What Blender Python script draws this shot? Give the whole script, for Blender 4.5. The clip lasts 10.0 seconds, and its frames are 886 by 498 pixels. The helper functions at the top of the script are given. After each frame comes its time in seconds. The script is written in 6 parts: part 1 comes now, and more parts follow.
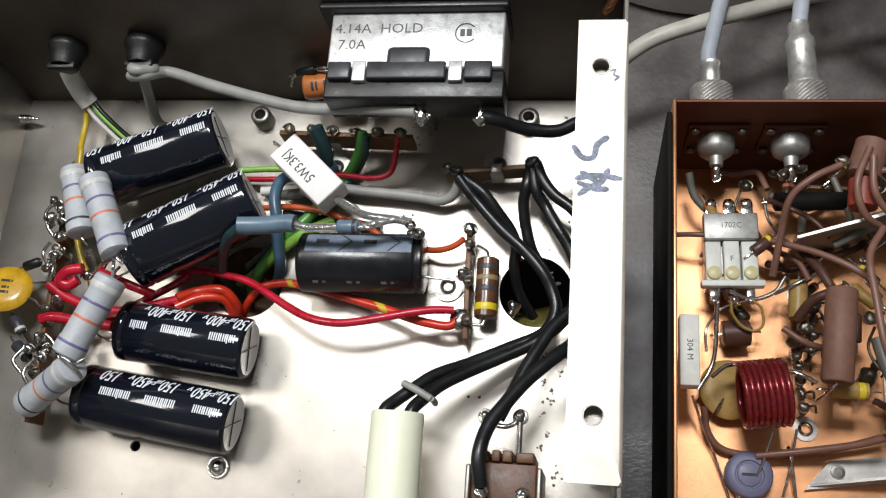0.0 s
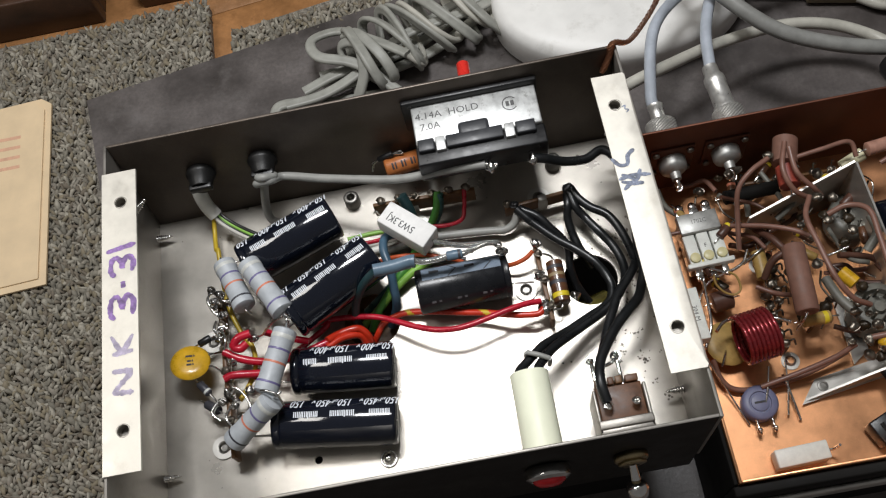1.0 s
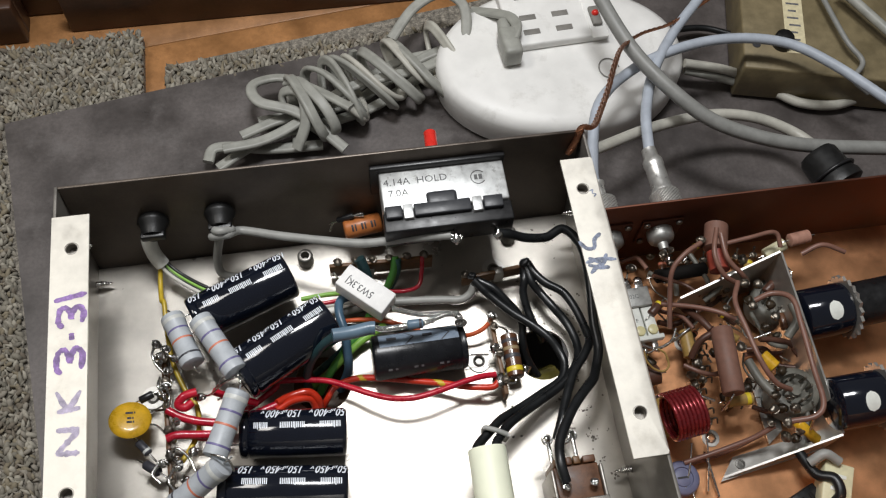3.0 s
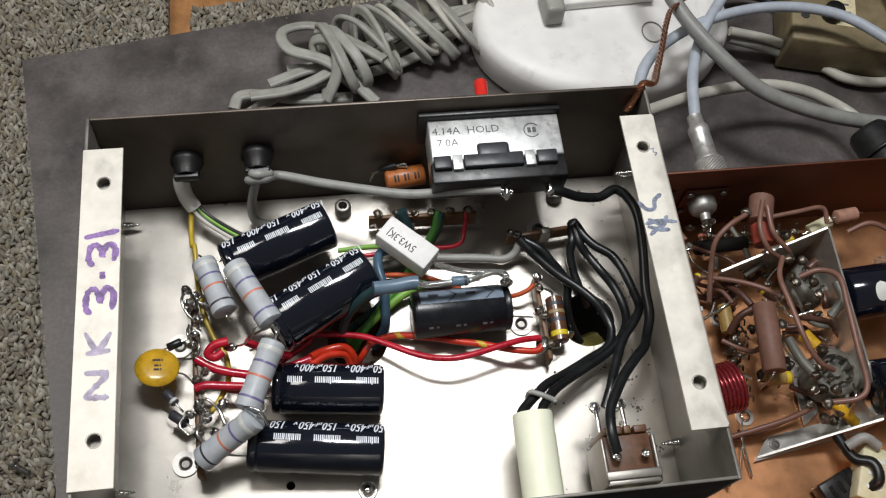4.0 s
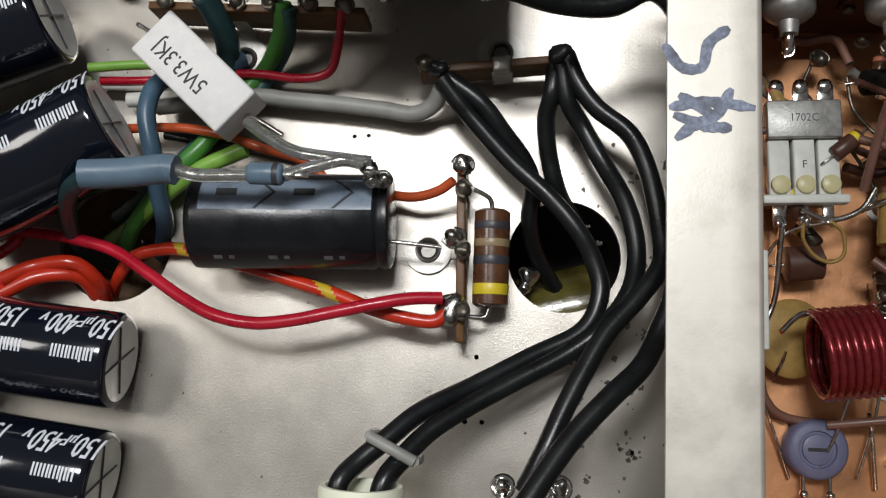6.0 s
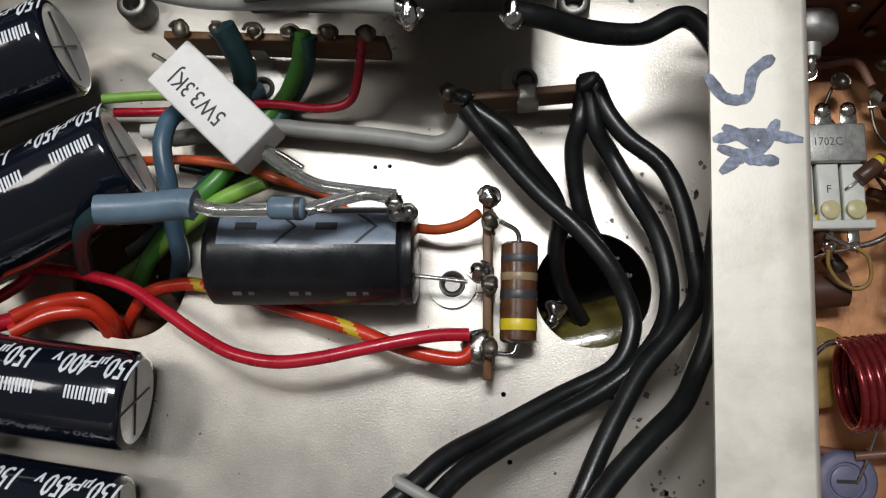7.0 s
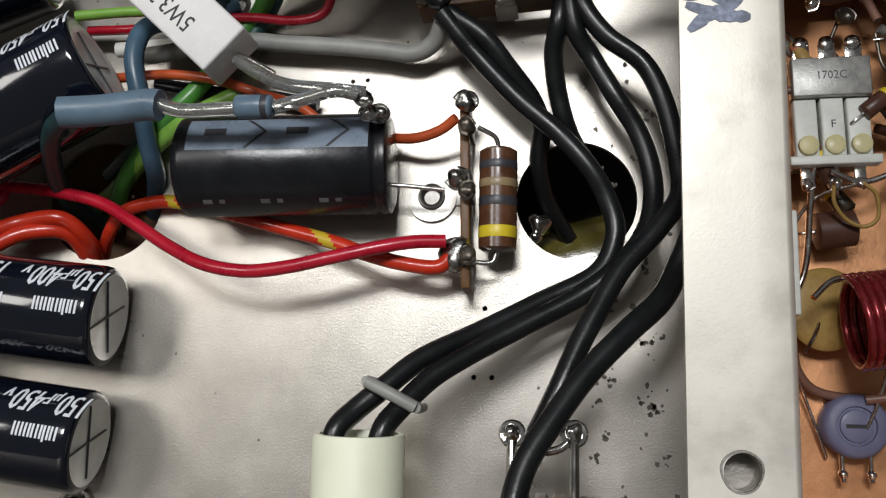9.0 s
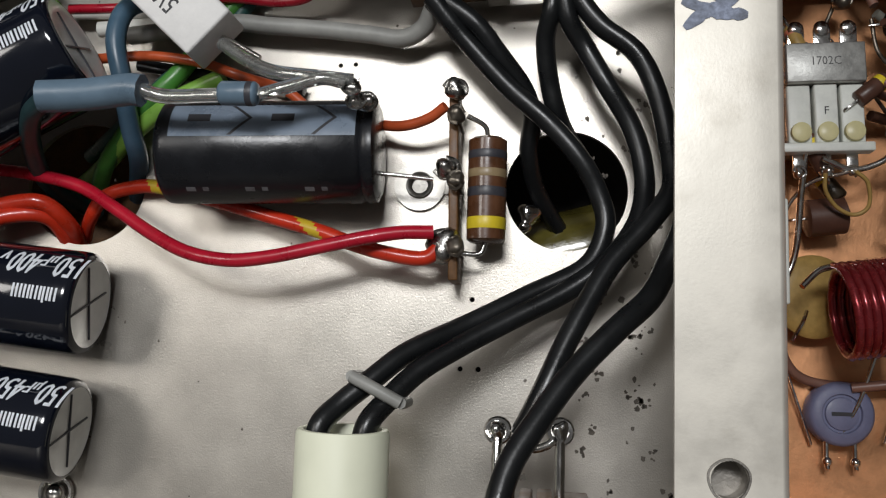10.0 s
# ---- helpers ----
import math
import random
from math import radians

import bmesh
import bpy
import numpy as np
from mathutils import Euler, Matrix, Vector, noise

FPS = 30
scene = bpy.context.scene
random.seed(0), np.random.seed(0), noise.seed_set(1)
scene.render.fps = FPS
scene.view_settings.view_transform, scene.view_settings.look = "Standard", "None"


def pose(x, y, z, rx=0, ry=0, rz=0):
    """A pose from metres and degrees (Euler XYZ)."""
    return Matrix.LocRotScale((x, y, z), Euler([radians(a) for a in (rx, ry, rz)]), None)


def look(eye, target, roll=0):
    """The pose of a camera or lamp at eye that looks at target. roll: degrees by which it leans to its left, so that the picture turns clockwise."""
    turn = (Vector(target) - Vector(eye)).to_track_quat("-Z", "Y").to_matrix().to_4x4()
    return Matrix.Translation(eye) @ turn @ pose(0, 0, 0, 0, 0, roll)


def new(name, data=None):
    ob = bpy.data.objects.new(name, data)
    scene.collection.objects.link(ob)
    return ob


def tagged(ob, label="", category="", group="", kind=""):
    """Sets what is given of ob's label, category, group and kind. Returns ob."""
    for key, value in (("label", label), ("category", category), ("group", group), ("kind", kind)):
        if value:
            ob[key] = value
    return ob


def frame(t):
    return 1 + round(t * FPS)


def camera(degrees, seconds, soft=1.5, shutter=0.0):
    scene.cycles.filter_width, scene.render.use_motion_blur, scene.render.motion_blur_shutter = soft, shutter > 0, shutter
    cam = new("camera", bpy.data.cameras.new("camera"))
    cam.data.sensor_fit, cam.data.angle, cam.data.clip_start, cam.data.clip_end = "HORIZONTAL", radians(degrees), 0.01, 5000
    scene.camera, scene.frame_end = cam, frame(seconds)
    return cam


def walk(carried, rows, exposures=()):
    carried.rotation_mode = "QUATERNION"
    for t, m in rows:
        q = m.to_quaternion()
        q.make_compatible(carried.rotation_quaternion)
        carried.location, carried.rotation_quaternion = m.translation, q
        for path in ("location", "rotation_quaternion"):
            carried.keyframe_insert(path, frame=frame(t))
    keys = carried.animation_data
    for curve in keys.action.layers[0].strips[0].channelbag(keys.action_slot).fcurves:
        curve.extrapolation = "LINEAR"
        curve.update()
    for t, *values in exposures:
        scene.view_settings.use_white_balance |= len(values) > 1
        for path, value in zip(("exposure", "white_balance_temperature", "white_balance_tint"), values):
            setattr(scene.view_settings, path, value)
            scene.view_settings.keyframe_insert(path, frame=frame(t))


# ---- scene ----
cam = camera(50.88, 10.0, 1.2)
PATH = [
    (0, (0.18666, -0.03070, 0.26611), (0.13887, 0.06089, -0.01555), -24.61),
    (0.5, (0.15266, -0.05806, 0.30463), (0.11702, 0.04504, 0.02517), -21.85),
    (1, (0.12834, -0.09377, 0.34987), (0.11714, 0.03260, 0.07801), -15.49),
    (1.5, (0.09206, -0.08869, 0.35103), (0.10452, 0.04335, 0.08194), -3.97),
    (2, (0.08593, -0.08791, 0.34732), (0.10664, 0.04233, 0.07786), -0.37),
    (2.5, (0.09182, -0.08030, 0.35984), (0.12037, 0.05098, 0.09160), 4.18),
    (2.7, (0.09619, -0.07932, 0.35818), (0.12674, 0.05198, 0.09018), 4.72),
    (3.8, (0.08511, -0.07219, 0.34455), (0.11630, 0.05281, 0.07362), 6.91),
    (4, (0.07702, -0.07452, 0.33610), (0.10988, 0.04896, 0.06467), 9.06),
    (4.5, (0.09552, -0.09359, 0.31328), (0.12485, 0.02959, 0.04132), 7.94),
    (5, (0.12336, -0.08502, 0.24861), (0.13937, 0.00965, -0.03561), 3.42),
    (5.5, (0.14611, -0.02921, 0.20801), (0.12988, 0.03709, -0.08412), -13.07),
    (6, (0.16320, 0.02051, 0.17854), (0.13610, 0.05986, -0.11763), -32.80),
    (6.2, (0.15939, 0.02843, 0.17212), (0.13725, 0.06952, -0.12423), -26.36),
    (7.3, (0.15815, 0.01607, 0.17449), (0.12600, 0.06232, -0.12018), -33.68),
    (7.5, (0.16234, 0.00890, 0.16969), (0.12747, 0.05574, -0.12457), -35.54),
    (8, (0.16113, 0.00831, 0.17130), (0.12603, 0.05657, -0.12270), -35.15),
    (8.5, (0.16430, 0.01367, 0.17161), (0.12871, 0.06084, -0.12251), -36.72),
    (9, (0.16648, 0.00722, 0.16552), (0.13053, 0.05540, -0.12840), -35.99),
    (9.5, (0.16497, 0.00022, 0.15468), (0.13448, 0.04534, -0.14033), -31.77),
    (10, (0.16641, 0.01132, 0.16377), (0.13413, 0.04958, -0.13203), -38.66),
]
walk(cam, [(t, look(eye, target, roll)) for t, eye, target, roll in PATH], [(0.0, 0.47), (0.5, 0.25), (2.0, 0.31), (4.0, 0.31), (5.0, 0.36), (5.5, 0.01), (6.0, -0.04), (8.5, -0.02), (9.5, -0.12), (10.0, -0.2)])

# ---- light ----
world = bpy.data.worlds.new("room")
scene.world = world
world.use_nodes = True
wbg = world.node_tree.nodes["Background"]
wbg.inputs["Color"].default_value = (1.0, 0.97, 0.94, 1)
wbg.inputs["Strength"].default_value = 0.10


def lamp(name, eye, target, sx, sy, power, color):
    data = bpy.data.lights.new(name, "AREA")
    data.shape, data.size, data.size_y = "RECTANGLE", sx, sy
    data.energy, data.color = power, color
    ob = new(name, data)
    ob.matrix_world = look(eye, target)
    return ob


lamp("bench_lamp", (0.13, 0.28, 0.80), (0.10, 0.05, 0.0), 0.24, 0.12, 4.2, (0.975, 0.985, 1.0))
lamp("ceiling_lamp", (-0.9, 0.45, 1.7), (0.09, 0.05, 0.0), 0.5, 0.5, 7.8, (1.0, 0.965, 0.92))

# ---- materials ----
MM = 0.001


def mat(name, col, rough=0.5, metal=0.0, var=0.12, scale=250.0, bump=0.15, fine=1600.0, stain=None, stain_amount=0.5, stain_scale=90.0, coat=0.0, rvar=0.1, island=0.0, transmission=0.0, emit=None, yarns=None, spec=0.5):
    m = bpy.data.materials.new(name)
    m.use_nodes = True
    nt = m.node_tree
    bs = nt.nodes["Principled BSDF"]
    tc = nt.nodes.new("ShaderNodeTexCoord")

    def noise_tex(s, detail=5.0, rough_n=0.6):
        n = nt.nodes.new("ShaderNodeTexNoise")
        n.inputs["Scale"].default_value, n.inputs["Detail"].default_value, n.inputs["Roughness"].default_value = s, detail, rough_n
        nt.links.new(tc.outputs["Object"], n.inputs["Vector"])
        return n.outputs["Fac"]

    def ramp(fac, lo, hi, a, b):
        r = nt.nodes.new("ShaderNodeMapRange")
        for k, v in (("From Min", lo), ("From Max", hi), ("To Min", a), ("To Max", b)):
            r.inputs[k].default_value = v
        nt.links.new(fac, r.inputs["Value"])
        return r.outputs["Result"]

    def mixc(fac, a, b):
        x = nt.nodes.new("ShaderNodeMix")
        x.data_type = "RGBA"
        if isinstance(fac, float):
            x.inputs["Factor"].default_value = fac
        else:
            nt.links.new(fac, x.inputs["Factor"])
        for k, v in ((6, a), (7, b)):
            if isinstance(v, tuple):
                x.inputs[k].default_value = (*v, 1)
            else:
                nt.links.new(v, x.inputs[k])
        return x.outputs[2]

    big, small = noise_tex(scale), noise_tex(fine)
    dark = tuple(c * (1 - 1.6 * var) for c in col)
    light = tuple(min(1, c * (1 + 1.2 * var)) for c in col)
    c = mixc(ramp(big, 0.3, 0.7, 0, 1), dark, light)
    c = mixc(ramp(small, 0.35, 0.75, 0, var * 1.5), c, dark)
    if stain:
        c = mixc(ramp(noise_tex(stain_scale, 7, 0.7), 0.55, 0.72, 0, stain_amount), c, stain)
    if island:
        gi = nt.nodes.new("ShaderNodeObjectInfo")
        c = mixc(ramp(gi.outputs["Random"], 0, 1, 0, island), c, tuple(v * 0.5 for v in col))
    if yarns:
        ge = nt.nodes.new("ShaderNodeNewGeometry")
        cr = nt.nodes.new("ShaderNodeValToRGB")
        cr.color_ramp.interpolation = "CONSTANT"
        for k, y in enumerate(yarns):
            el = cr.color_ramp.elements[k] if k < 2 else cr.color_ramp.elements.new(k / len(yarns))
            el.position, el.color = k / len(yarns), (*y, 1)
        nt.links.new(ge.outputs["Random Per Island"], cr.inputs["Fac"])
        c = mixc(0.75, c, cr.outputs["Color"])
    nt.links.new(c, bs.inputs["Base Color"])
    nt.links.new(ramp(big, 0.3, 0.7, max(0.02, rough - rvar), min(1, rough + rvar)), bs.inputs["Roughness"])
    bs.inputs["Metallic"].default_value = metal
    bs.inputs["Specular IOR Level"].default_value = spec
    bs.inputs["Coat Weight"].default_value = coat
    bs.inputs["Transmission Weight"].default_value = transmission
    if bump:
        b = nt.nodes.new("ShaderNodeBump")
        b.inputs["Strength"].default_value, b.inputs["Distance"].default_value = bump, 0.0003
        nt.links.new(small, b.inputs["Height"])
        nt.links.new(b.outputs["Normal"], bs.inputs["Normal"])
    if emit:
        bs.inputs["Emission Color"].default_value, bs.inputs["Emission Strength"].default_value = (*emit[0], 1), emit[1]
    return m


M = dict(
    plate=mat("plated_steel", (0.50, 0.468, 0.418), 0.30, 0.62, 0.10, 60, 0.17, 3200, (0.35, 0.31, 0.26), 0.3, 45, rvar=0.035),
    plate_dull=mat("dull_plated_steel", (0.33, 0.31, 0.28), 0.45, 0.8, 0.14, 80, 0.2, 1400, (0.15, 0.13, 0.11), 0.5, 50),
    flange=mat("flange_paint", (0.70, 0.665, 0.59), 0.42, 0.3, 0.08, 120, 0.05, 3000, (0.45, 0.41, 0.34), 0.5, 70),
    copper=mat("copper_plate", (0.80, 0.40, 0.20), 0.38, 0.9, 0.15, 40, 0.15, 1200, (0.35, 0.16, 0.08), 0.5, 30),
    mat_board=mat("bench_mat", (0.115, 0.100, 0.095), 0.40, 0, 0.35, 22, 0.35, 420, (0.17, 0.155, 0.15), 0.7, 34, rvar=0.14),
    rug=mat("rug", (0.30, 0.27, 0.225), 0.95, 0, 0.5, 330, 0.8, 900, (0.08, 0.07, 0.055), 0.8, 300),
    wood=mat("oak_floor", (0.42, 0.20, 0.075), 0.4, 0, 0.3, 30, 0.2, 400, (0.2, 0.085, 0.03), 0.6, 25),
    cap=mat("cap_sleeve", (0.005, 0.007, 0.014), 0.11, 0, 0.1, 60, 0.10, 300, coat=0.5, rvar=0.04),
    capend=mat("aluminium_vent", (0.75, 0.75, 0.74), 0.4, 0.6, 0.08, 200, 0.1),
    print_white=mat("white_print", (0.80, 0.84, 0.90), 0.4, 0, 0.1, 800, 0.0),
    black=mat("black_plastic", (0.012, 0.012, 0.013), 0.35, 0, 0.2, 300, 0.15),
    body=mat("dark_case", (0.009, 0.008, 0.007), 0.7, 0, 0.2, 60, 0.2, spec=0.2),
    blackwire=mat("black_insulation", (0.010, 0.011, 0.012), 0.33, 0, 0.2, 150, 0.1),
    greywire=mat("grey_insulation", (0.33, 0.33, 0.31), 0.45, 0, 0.12, 150, 0.1),
    redwire=mat("red_insulation", (0.50, 0.008, 0.028), 0.3, 0, 0.15, 150, 0.05, coat=0.3),
    orangewire=mat("orange_insulation", (0.58, 0.10, 0.03), 0.35, 0, 0.15, 150, 0.05),
    greenwire=mat("green_insulation", (0.08, 0.28, 0.05), 0.35, 0, 0.15, 150, 0.05),
    lightgreen=mat("light_green_insulation", (0.25, 0.50, 0.08), 0.35, 0, 0.15, 150, 0.05),
    darkgreen=mat("teal_insulation", (0.03, 0.10, 0.09), 0.35, 0, 0.15, 150, 0.05),
    bluewire=mat("slate_blue_insulation", (0.06, 0.12, 0.18), 0.35, 0, 0.12, 150, 0.05),
    yellowwire=mat("yellow_insulation", (0.60, 0.42, 0.03), 0.35, 0, 0.15, 150, 0.05),
    brownwire=mat("brown_insulation", (0.22, 0.11, 0.08), 0.4, 0, 0.15, 150, 0.05),
    whitewire=mat("white_insulation", (0.62, 0.60, 0.55), 0.4, 0, 0.1, 150, 0.05),
    lead=mat("tinned_wire", (0.70, 0.69, 0.66), 0.22, 1.0, 0.1, 400, 0.1),
    solder=mat("solder", (0.50, 0.49, 0.47), 0.25, 1.0, 0.25, 500, 0.3, stain=(0.08, 0.05, 0.02), stain_amount=0.7, stain_scale=300),
    phenolic=mat("phenolic_board", (0.16, 0.075, 0.025), 0.45, 0, 0.3, 300, 0.15, stain=(0.03, 0.02, 0.01), stain_amount=0.6, stain_scale=150),
    resgrey=mat("grey_resistor", (0.47, 0.50, 0.53), 0.45, 0, 0.06, 300, 0.15, stain=(0.3, 0.3, 0.3), stain_amount=0.3, stain_scale=200),
    cement=mat("cement_body", (0.88, 0.87, 0.85), 0.55, 0, 0.05, 300, 0.2),
    ivory=mat("ivory_sleeve", (0.92, 0.94, 0.74), 0.45, 0, 0.03, 100, 0.05),
    discyellow=mat("disc_ceramic", (0.70, 0.40, 0.02), 0.3, 0, 0.15, 250, 0.1, coat=0.3),
    silver=mat("silver_label", (0.66, 0.67, 0.66), 0.38, 0.55, 0.12, 300, 0.25, 2500, (0.16, 0.15, 0.13), 0.7, 420),
    ink=mat("black_ink", (0.03, 0.03, 0.035), 0.6, 0, 0.1, 500, 0),
    marker=mat("purple_marker", (0.34, 0.20, 0.50), 0.6, 0, 0.4, 300, 0),
    bluemarker=mat("blue_marker", (0.28, 0.32, 0.43), 0.6, 0, 0.5, 300, 0),
    white_plastic=mat("white_plastic", (0.86, 0.85, 0.82), 0.4, 0, 0.06, 40, 0.1, stain=(0.4, 0.38, 0.33), stain_amount=0.35, stain_scale=60),
    olive=mat("olive_paint", (0.22, 0.175, 0.095), 0.45, 0.1, 0.2, 80, 0.3),
    cream=mat("cream_label", (0.70, 0.62, 0.40), 0.6, 0, 0.1, 300, 0.1),
    paper=mat("manila_paper", (0.78, 0.60, 0.38), 0.7, 0, 0.06, 60, 0.1),
    redplastic=mat("red_plastic", (0.70, 0.03, 0.02), 0.3, 0, 0.1, 200, 0.05),
    redjewel=mat("red_jewel", (0.75, 0.02, 0.03), 0.15, 0, 0.1, 200, 0.0),
    nickel=mat("nickel_plate", (0.66, 0.65, 0.62), 0.36, 0.75, 0.1, 300, 0.1),
    chrome=mat("chrome", (0.75, 0.74, 0.72), 0.15, 1.0, 0.06, 300, 0.1),
    enamel=mat("enamelled_copper", (0.28, 0.028, 0.034), 0.25, 0.5, 0.15, 300, 0.05, coat=0.4),
    brownres=mat("brown_ceramic", (0.21, 0.105, 0.075), 0.6, 0, 0.1, 300, 0.3),
    tan=mat("tan_ceramic", (0.42, 0.27, 0.08), 0.45, 0, 0.15, 300, 0.1),
    nylon=mat("white_nylon", (0.80, 0.82, 0.76), 0.45, 0, 0.06, 300, 0.1),
    lilac=mat("blue_grey_trimmer", (0.17, 0.18, 0.29), 0.45, 0, 0.08, 300, 0.1),
    alu=mat("aluminium_sheet", (0.60, 0.58, 0.54), 0.4, 0.8, 0.1, 100, 0.2, stain=(0.3, 0.27, 0.2), stain_amount=0.3),
    bandbrown=mat("band_brown", (0.11, 0.045, 0.02), 0.3, 0, 0.2, 300, 0.05, coat=0.4),
    yellowband=mat("band_yellow", (0.75, 0.58, 0.03), 0.35, 0, 0.1, 300, 0),
    orangeband=mat("band_orange", (0.62, 0.20, 0.12), 0.4, 0, 0.1, 300, 0),
    violetband=mat("band_violet", (0.16, 0.14, 0.30), 0.4, 0, 0.1, 300, 0),
    darkband=mat("band_dark", (0.05, 0.05, 0.06), 0.4, 0, 0.1, 300, 0),
    greyband=mat("band_pale", (0.62, 0.63, 0.60), 0.4, 0, 0.1, 300, 0),
    clear=mat("clear_sleeve", (0.93, 0.95, 0.93), 0.06, 0, 0.04, 300, 0.05, transmission=0.9, rvar=0.03),
    rubber=mat("grommet_rubber", (0.008, 0.008, 0.008), 0.45, 0, 0.2, 300, 0.2),
    # front wall steel with the shade of its outer face put in the colour
    plate_front=mat("shaded_front_steel", (0.020, 0.018, 0.016), 0.5, 0.0, 0.2, 60, 0.2, 1200, (0.05, 0.045, 0.04), 0.5, 40, spec=0.15),
    capmatte=mat("matte_sleeve", (0.010, 0.011, 0.014), 0.28, 0, 0.2, 120, 0.08, rvar=0.08),
    slate=mat("slate_stripe", (0.20, 0.25, 0.32), 0.3, 0, 0.12, 200, 0.05),
    greyprint=mat("worn_grey_print", (0.16, 0.16, 0.17), 0.5, 0, 0.3, 500, 0),
    blackgrey=mat("grey_black_plastic", (0.035, 0.037, 0.042), 0.4, 0, 0.1, 300, 0.1),
    stamp=mat("stamped_ink", (0.09, 0.09, 0.09), 0.6, 0, 0.2, 500, 0),
    bandtan=mat("band_tan", (0.30, 0.22, 0.12), 0.35, 0, 0.1, 300, 0),
    orangebody=mat("orange_film_body", (0.46, 0.15, 0.04), 0.4, 0, 0.15, 300, 0.1),
    greywire_pale=mat("pale_grey_sheath", (0.74, 0.74, 0.69), 0.45, 0, 0.1, 150, 0.1),
    tealdark=mat("dark_teal_sleeve", (0.02, 0.05, 0.055), 0.35, 0, 0.15, 150, 0.05),
    bluesleeve=mat("slate_heat_shrink", (0.14, 0.21, 0.28), 0.35, 0, 0.1, 200, 0.1),
    redorange=mat("red_orange_insulation", (0.60, 0.035, 0.012), 0.3, 0, 0.15, 150, 0.05, coat=0.3),
    marker_faded=mat("faded_marker", (0.50, 0.44, 0.57), 0.6, 0, 0.3, 300, 0),
    phenolic_light=mat("light_phenolic", (0.13, 0.055, 0.024), 0.45, 0, 0.3, 250, 0.15),
    brass=mat("tarnished_brass", (0.42, 0.34, 0.20), 0.3, 1.0, 0.2, 250, 0.15),
    steel=mat("dull_steel", (0.25, 0.24, 0.22), 0.4, 0.9, 0.2, 300, 0.2),
    dirt=mat("dirt", (0.15, 0.13, 0.11), 0.8, 0, 0.2, 500, 0),
    # copper darkened by patina and by painted shade, for back wall and flanges
    copper_dark=mat("shaded_tarnished_copper", (0.15, 0.062, 0.04), 0.5, 0.8, 0.2, 40, 0.15, 1200, (0.10, 0.045, 0.03), 0.5, 30),
    steel_light=mat("zinc_bracket", (0.42, 0.42, 0.40), 0.45, 0.7, 0.12, 300, 0.2),
    yellownylon=mat("pale_yellow_nylon", (0.72, 0.66, 0.36), 0.4, 0, 0.06, 300, 0.05),
    creamnylon=mat("cream_nylon", (0.72, 0.68, 0.45), 0.45, 0, 0.08, 200, 0.1),
    redbody=mat("dull_red_body", (0.30, 0.05, 0.03), 0.45, 0, 0.2, 300, 0.1),
    salmon=mat("salmon_body", (0.42, 0.22, 0.16), 0.5, 0, 0.15, 300, 0.1),
    darkbrown=mat("dark_brown_insulation", (0.10, 0.045, 0.03), 0.4, 0, 0.2, 150, 0.1),
    socketgrey=mat("grey_moulding", (0.17, 0.165, 0.14), 0.45, 0, 0.15, 200, 0.15),
    grime=mat("flux_grime", (0.05, 0.035, 0.02), 0.35, 0.2, 0.4, 400, 0.3),
    yarn=mat("wool_yarn", (0.30, 0.27, 0.22), 0.95, 0, 0.45, 200, 0.6, 900, (0.07, 0.06, 0.05), 0.6, 120, yarns=((0.17, 0.14, 0.105), (0.25, 0.23, 0.185), (0.32, 0.29, 0.24), (0.20, 0.185, 0.15), (0.43, 0.40, 0.33), (0.25, 0.21, 0.14))),
    darkwood=mat("dark_walnut", (0.075, 0.032, 0.016), 0.4, 0, 0.3, 60, 0.15, 600, (0.03, 0.014, 0.008), 0.6, 30),
    creamgrille=mat("cream_plastic", (0.62, 0.58, 0.46), 0.5, 0, 0.06, 60, 0.1),
    redfaint=mat("faint_red_print", (0.72, 0.42, 0.28), 0.7, 0, 0.1, 300, 0),
    cordgrey=mat("grey_cord", (0.34, 0.34, 0.305), 0.45, 0, 0.12, 120, 0.1),
    cordpale=mat("pale_cord", (0.50, 0.485, 0.425), 0.45, 0, 0.1, 120, 0.1),
    cablegrey=mat("dark_grey_cable", (0.26, 0.26, 0.245), 0.45, 0, 0.12, 120, 0.1),
    cableblue=mat("blue_grey_cable", (0.44, 0.48, 0.54), 0.4, 0, 0.1, 120, 0.1),
    slotgrey=mat("slot_grey", (0.22, 0.21, 0.19), 0.5, 0, 0.1, 200, 0.1),
    braid=mat("copper_braid", (0.45, 0.20, 0.11), 0.35, 0.9, 0.2, 300, 0.2),
    # back wall steel: the dim brown room it reflects is put in the colour
    plate_back=mat("dim_reflection_steel", (0.15, 0.125, 0.105), 0.42, 0.7, 0.2, 50, 0.15, 1200, (0.09, 0.07, 0.05), 0.5, 40),
    grimesolder=mat("tarnished_solder", (0.26, 0.23, 0.19), 0.38, 0.9, 0.35, 400, 0.3, stain=(0.06, 0.04, 0.02), stain_amount=0.8, stain_scale=260),
    greencoil=mat("yellow_green_insulator", (0.13, 0.11, 0.024), 0.22, 0, 0.25, 150, 0.4, 500, (0.09, 0.07, 0.02), 0.6, 140, coat=0.5),
)

